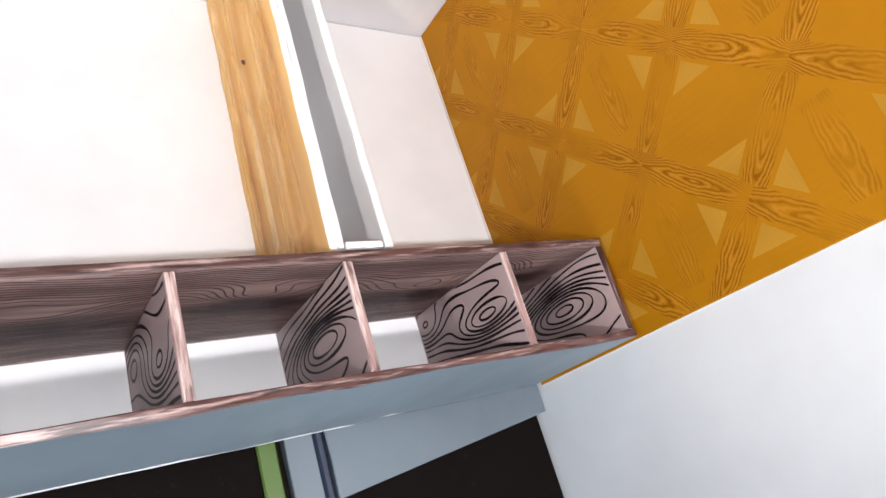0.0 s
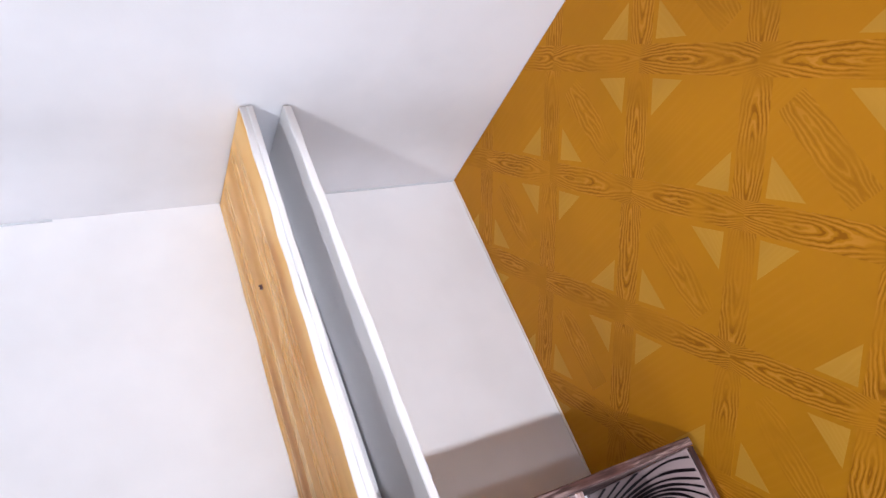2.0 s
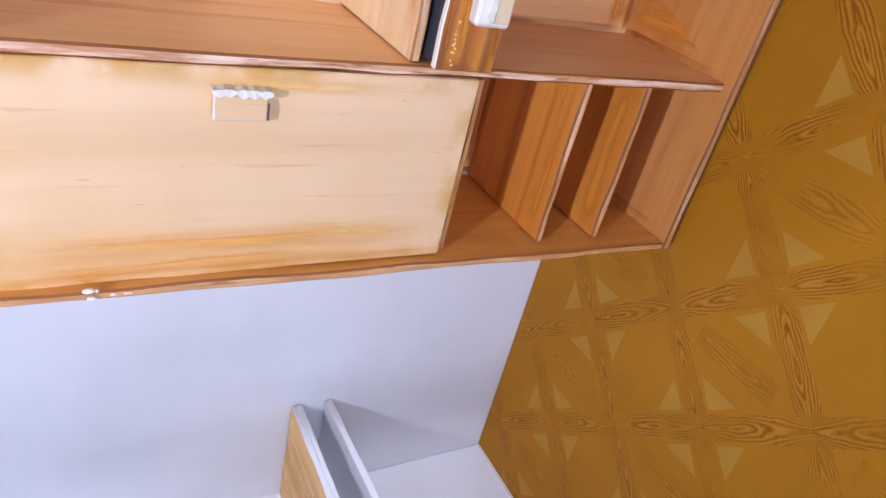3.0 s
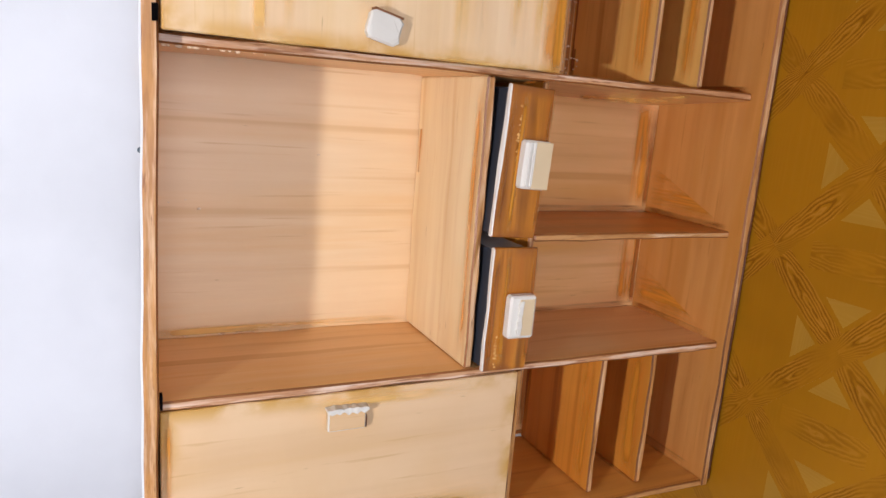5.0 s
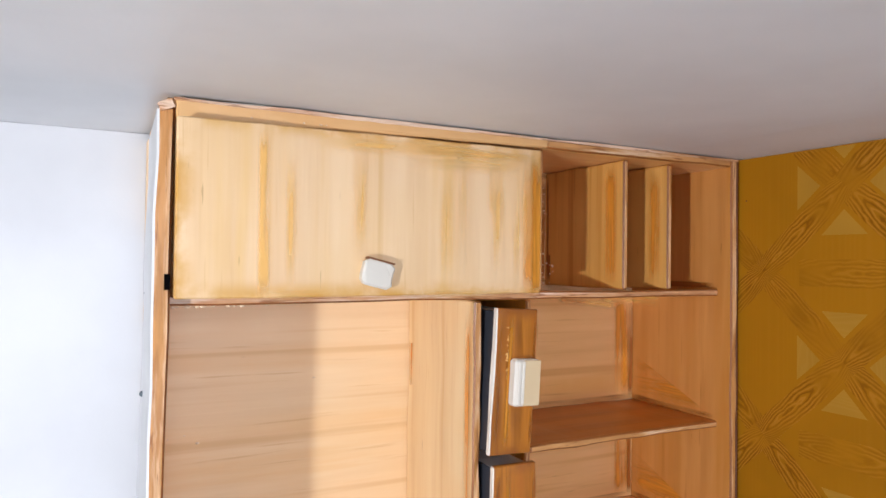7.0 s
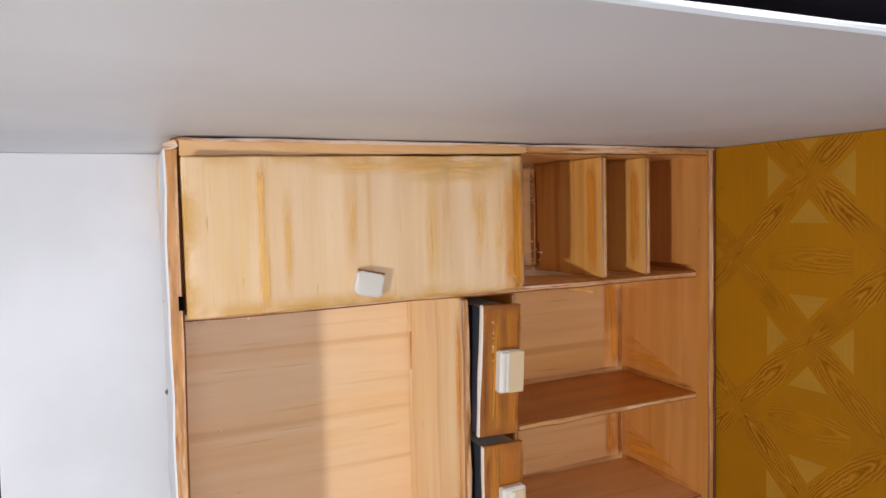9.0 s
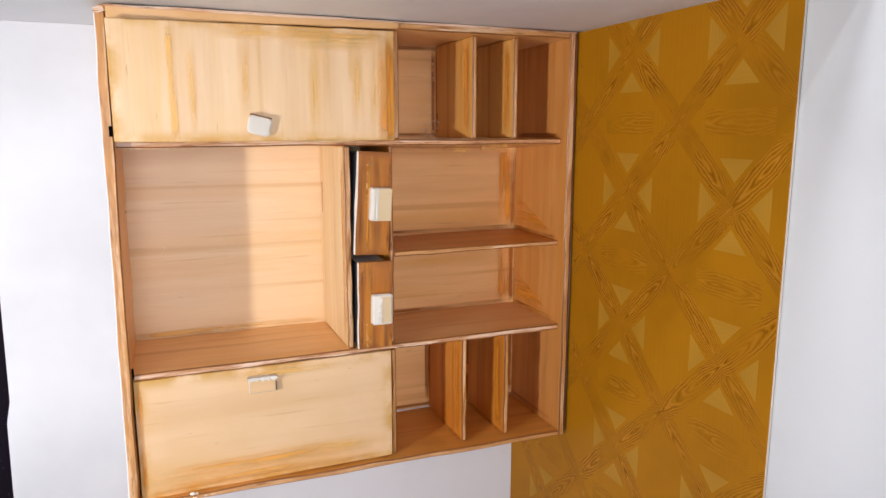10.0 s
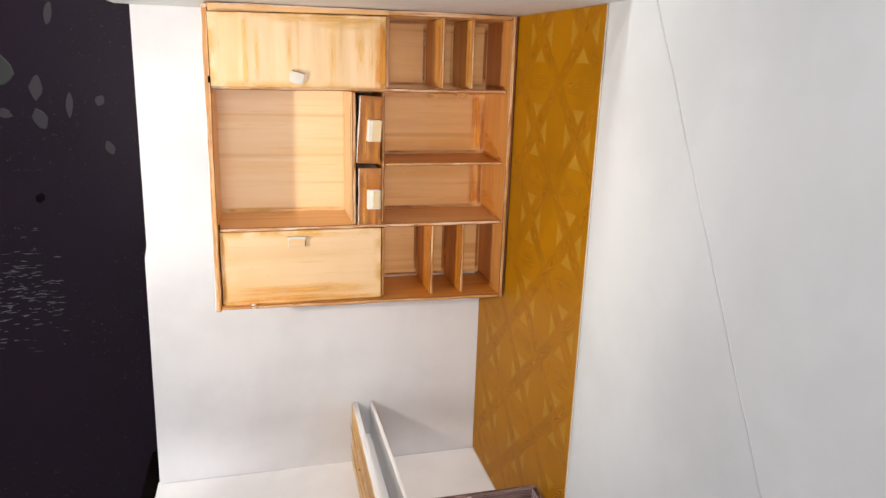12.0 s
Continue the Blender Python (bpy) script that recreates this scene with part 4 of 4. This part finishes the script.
def stroke_lines(name, field, u0, u1, v0, v1, step, levels, width, place, material, parent):
    """Marker strokes along the level lines of a smooth field over a board's face. place(u, v) gives the world point; strokes lie just proud of the face."""
    nu, nv = int((u1 - u0) / step), int((v1 - v0) / step)
    grid = [[field(u0 + (u1 - u0) * a / nu, v0 + (v1 - v0) * b / nv) for b in range(nv + 1)] for a in range(nu + 1)]
    bm = bmesh.new()
    for a in range(nu):
        for b in range(nv):
            corner = [(a, b), (a + 1, b), (a + 1, b + 1), (a, b + 1)]
            vals = [grid[p][q] for p, q in corner]
            for level in range(math.ceil(min(vals) * levels), math.floor(max(vals) * levels) + 1):
                cut = level / levels
                pts = []
                for k in range(4):
                    f0, f1 = vals[k], vals[(k + 1) % 4]
                    if (f0 - cut) * (f1 - cut) < 0:
                        w = (cut - f0) / (f1 - f0)
                        p, q = corner[k], corner[(k + 1) % 4]
                        pts.append((u0 + (u1 - u0) * (p[0] + w * (q[0] - p[0])) / nu, v0 + (v1 - v0) * (p[1] + w * (q[1] - p[1])) / nv))
                if len(pts) != 2:
                    continue
                (ua, va), (ub, vb) = pts
                du, dv = ub - ua, vb - va
                ln = math.hypot(du, dv)
                if ln < 1e-6:
                    continue
                press = 0.75 + 0.5 * noise.noise((ua * 60, va * 60, level * 1.7))
                ou, ov = -dv / ln * width * press / 2, du / ln * width * press / 2
                eu, ev = du / ln * width * 0.2, dv / ln * width * 0.2
                quad = ((ua - eu + ou, va - ev + ov), (ub + eu + ou, vb + ev + ov), (ub + eu - ou, vb + ev - ov), (ua - eu - ou, va - ev - ov))
                bm.faces.new([bm.verts.new(place(min(max(u, u0), u1), min(max(v, v0), v1))) for u, v in quad])
    tagged(part(name, bm, material, parent), "wood grain drawn in dark marker", kind="stuff")


def eye_field(eyes, flow, seed):
    """A field whose level lines close round the given eyes (u, v, reach in u, reach in v, height) and drift along the rest of the board."""
    def field(u, v):
        f = flow[0] * u + flow[1] * v + 0.40 * noise.noise((u * 38 + seed, v * 20, seed))
        for eu, ev, ru, rv, h in eyes:
            f += h * math.exp(-((u - eu) / ru) ** 2 - ((v - ev) / rv) ** 2)
        return f
    return field


centred("back_board", 0.0015, 0.3005, RB - 0.0042, RB, 0.0, RH, (RACK_FINE, RACK_EDGE), "+z", "board drawn with fine dark wood grain")
# the front board's outside holds its shade in the grey colour
front_board = board(0.0015, 0.3005, RF, RF + 0.0042, 0.0, RH, 0.0008, edge="+z")
for f in front_board.faces:
    if f.normal.y > 0.6:
        f.material_index = 2
part("front_board", front_board, (SHADE_GREY, RACK_EDGE, RACK_DARK), rack, "white card toned grey for its shaded outside, brown top edge")
stroke_lines("marker_grain", eye_field([(0.03, 0.05, 0.03, 0.014, 1.6), (0.115, 0.055, 0.03, 0.012, 1.5), (0.20, 0.048, 0.035, 0.013, 1.7), (0.27, 0.06, 0.02, 0.012, 1.3)], (4.0, 92.0), 4.0),
             0.006, 0.296, 0.003, RH - 0.002, 0.0018, 6.0, 0.0011, lambda u, v: (u, RB - 0.00435, v), MARKER_BROWN, rack)
part("bottom_line", board(0.0015, 0.172, RF - 0.0006, RF - 0.0001, -0.0006, 0.0005, 0.0001, 0), EDGE_GREY, rack, "pale cut edge along the foot")
SWIRLS = {
    0.0675: ([(-0.004, 0.060, 0.010, 0.024, 1.0), (0.014, 0.020, 0.009, 0.020, -0.7)], (44.0, 8.0), 1.0),
    0.1405: ([(0.001, 0.052, 0.0095, 0.032, 1.7), (-0.018, 0.012, 0.010, 0.018, -0.8)], (-44.0, 9.0), 2.3),
    0.2270: ([(0.000, 0.064, 0.0085, 0.028, 1.4), (0.014, 0.008, 0.010, 0.018, 0.9), (-0.020, 0.030, 0.008, 0.03, -0.4)], (46.0, 8.0), 3.1),
    0.2962: ([(0.003, 0.046, 0.011, 0.034, 2.0), (-0.020, 0.040, 0.008, 0.03, -0.5)], (-42.0, 9.0), 4.7),
}
for x, (eyes, flow, seed) in SWIRLS.items():
    mid = (RF + RB) / 2
    stroke_lines("marker_grain", eye_field(eyes, flow, seed), RF + 0.005 - mid, RB - 0.005 - mid, 0.002, RH - 0.002, 0.0012, 3.4, 0.0016,
                 lambda u, v, x=x, mid=mid: (x - 0.00015, mid + u, v), MARKER, rack)
for x in (0.0015, 0.0675, 0.1405, 0.2270, 0.2962):
    centred("end_board" if x in (0.0015, 0.2962) else "divider", x, x + 0.0043, RF + 0.0044, RB - 0.0044, 0.0, RH - 0.0006, (RACK_SWIRL, RACK_EDGE_END if x == 0.2962 else RACK_EDGE_Y), "+z", "board with bold swirling marker grain")
# the front board's shadow on the bay floors, laid in as brown
part("bay_shadow_strip", board(0.0060, 0.2960, RF + 0.0044, -0.2550, 0.0, 0.0016, 0.0004), RACK_DARK, rack, "brown strip standing in for the front board's shadow")

# ---- papered wall, its bands and inlays ----
paper_sheet = board(W, W + 0.0014, NEAR, -0.0001, 0.0, H, 0, 0.0002, edge="-y")
for v in paper_sheet.verts:
    if v.co.y < -0.2:
        v.co.y -= 0.0006 * (1 - v.co.z / H)
paper_wall = solid("wall_papered", paper_sheet, (PAPER, PAPER_EDGE), "mustard patterned wallpaper on the model's side wall", "wall", kind="structure")
Y_PITCH, Z_PITCH = 0.0914, 0.0890
YC, ZC = -0.0612, 0.0875


def clip_rect(poly):
    """Clip a polygon of (y, z) to the wall's face."""
    for axis, limit, sign in ((0, NEAR + 0.0006, 1), (0, -0.0006, -1), (1, 0.0006, 1), (1, H - 0.0006, -1)):
        out = []
        for p, q in zip(poly, poly[1:] + poly[:1]):
            dp, dq = sign * (p[axis] - limit), sign * (q[axis] - limit)
            if dp >= 0:
                out.append(p)
            if dp * dq < 0:
                f = dp / (dp - dq)
                out.append((p[0] + f * (q[0] - p[0]), p[1] + f * (q[1] - p[1])))
        poly = out
        if len(poly) < 3:
            return []
    return poly


def inlay(name, poly, angle, lift, material):
    """A thin piece of printed paper on the wall; its own x axis runs along the grain."""
    poly = clip_rect(poly)
    if len(poly) < 3:
        return
    cy, cz = sum(p[0] for p in poly) / len(poly), sum(p[1] for p in poly) / len(poly)
    c, s = math.cos(angle), math.sin(angle)
    bm = bmesh.new()
    flat = [((y - cy) * c + (z - cz) * s, -(y - cy) * s + (z - cz) * c) for y, z in poly]
    top = [bm.verts.new((u, v, lift)) for u, v in flat]
    low = [bm.verts.new((u, v, 0.0)) for u, v in flat]
    bm.faces.new(top)
    for i in range(len(flat)):
        j = (i + 1) % len(flat)
        bm.faces.new((low[i], low[j], top[j], top[i]))
    ob = new(name, mesh_from(bm, name, material))
    ob.parent = paper_wall
    # local x: along the grain, local z: out of the wall towards -x
    gx = Vector((0, c, s))
    gz = Vector((-1, 0, 0))
    gy = gz.cross(gx)
    m = Matrix((gx, gy, gz)).transposed().to_4x4()
    m.translation = (W - 0.00002, cy, cz)
    # the outline was laid out with y' = -s*y + c*z, which is opposite to gy
    flip = 1 if gy.dot(Vector((0, -s, c))) > 0 else -1
    if flip < 0:
        for vert in ob.data.vertices:
            vert.co.y = -vert.co.y
        ob.data.flip_normals()
    ob.matrix_local = m


half = 0.0068
for k in range(-1, 7):
    for j in range(-1, 4):
        y, z = YC - Y_PITCH * j, ZC + Z_PITCH * k
        # four arms from this crossing to its neighbours
        for sy, lift in ((1, 0.00006), (-1, 0.00009)):
            for way in (1, -1):
                dy, dz = way * sy * Y_PITCH / 2, way * Z_PITCH / 2
                ln = math.hypot(dy, dz)
                ny, nz = -dz / ln * half, dy / ln * half
                poly = [(y + ny, z + nz), (y + dy + ny, z + dz + nz), (y + dy - ny, z + dz - nz), (y - ny, z - nz)]
                inlay("band", poly, math.atan2(dz, dy), lift, PAPER_BAND)
        # four pale wedges round the crossing
        for ay, az in ((1, 0), (-1, 0), (0, 1), (0, -1)):
            tip, foot, wide = 0.0125, 0.0252, 0.0118
            poly = [(y + ay * tip, z + az * tip), (y + ay * foot - az * wide, z + az * foot + ay * wide), (y + ay * foot + az * wide, z + az * foot - ay * wide)]
            inlay("wedge", poly, math.atan2(ay, az), 0.00005, PAPER_PALE)
        # level bar between one square and the next
        zb = z + Z_PITCH / 2
        inlay("bar", [(y - 0.024, zb - 0.0070), (y + 0.024, zb - 0.0070), (y + 0.024, zb + 0.0070), (y - 0.024, zb + 0.0070)], 0.0, 0.00004, PAPER_BAR)
part("foot_edge", board(W - 0.0014, W - 0.0002, -0.2190, -0.0014, 0.0, 0.0009, 0.0002, 0), HANDLE_CARD, paper_wall, "pale cut edge along the foot")
mark = droplets([(W - 0.0003, -0.0960, 0.5280)], 0.0007, 3)
part("pin_mark", mark, RIM_BROWN, paper_wall, "small dark pin mark")
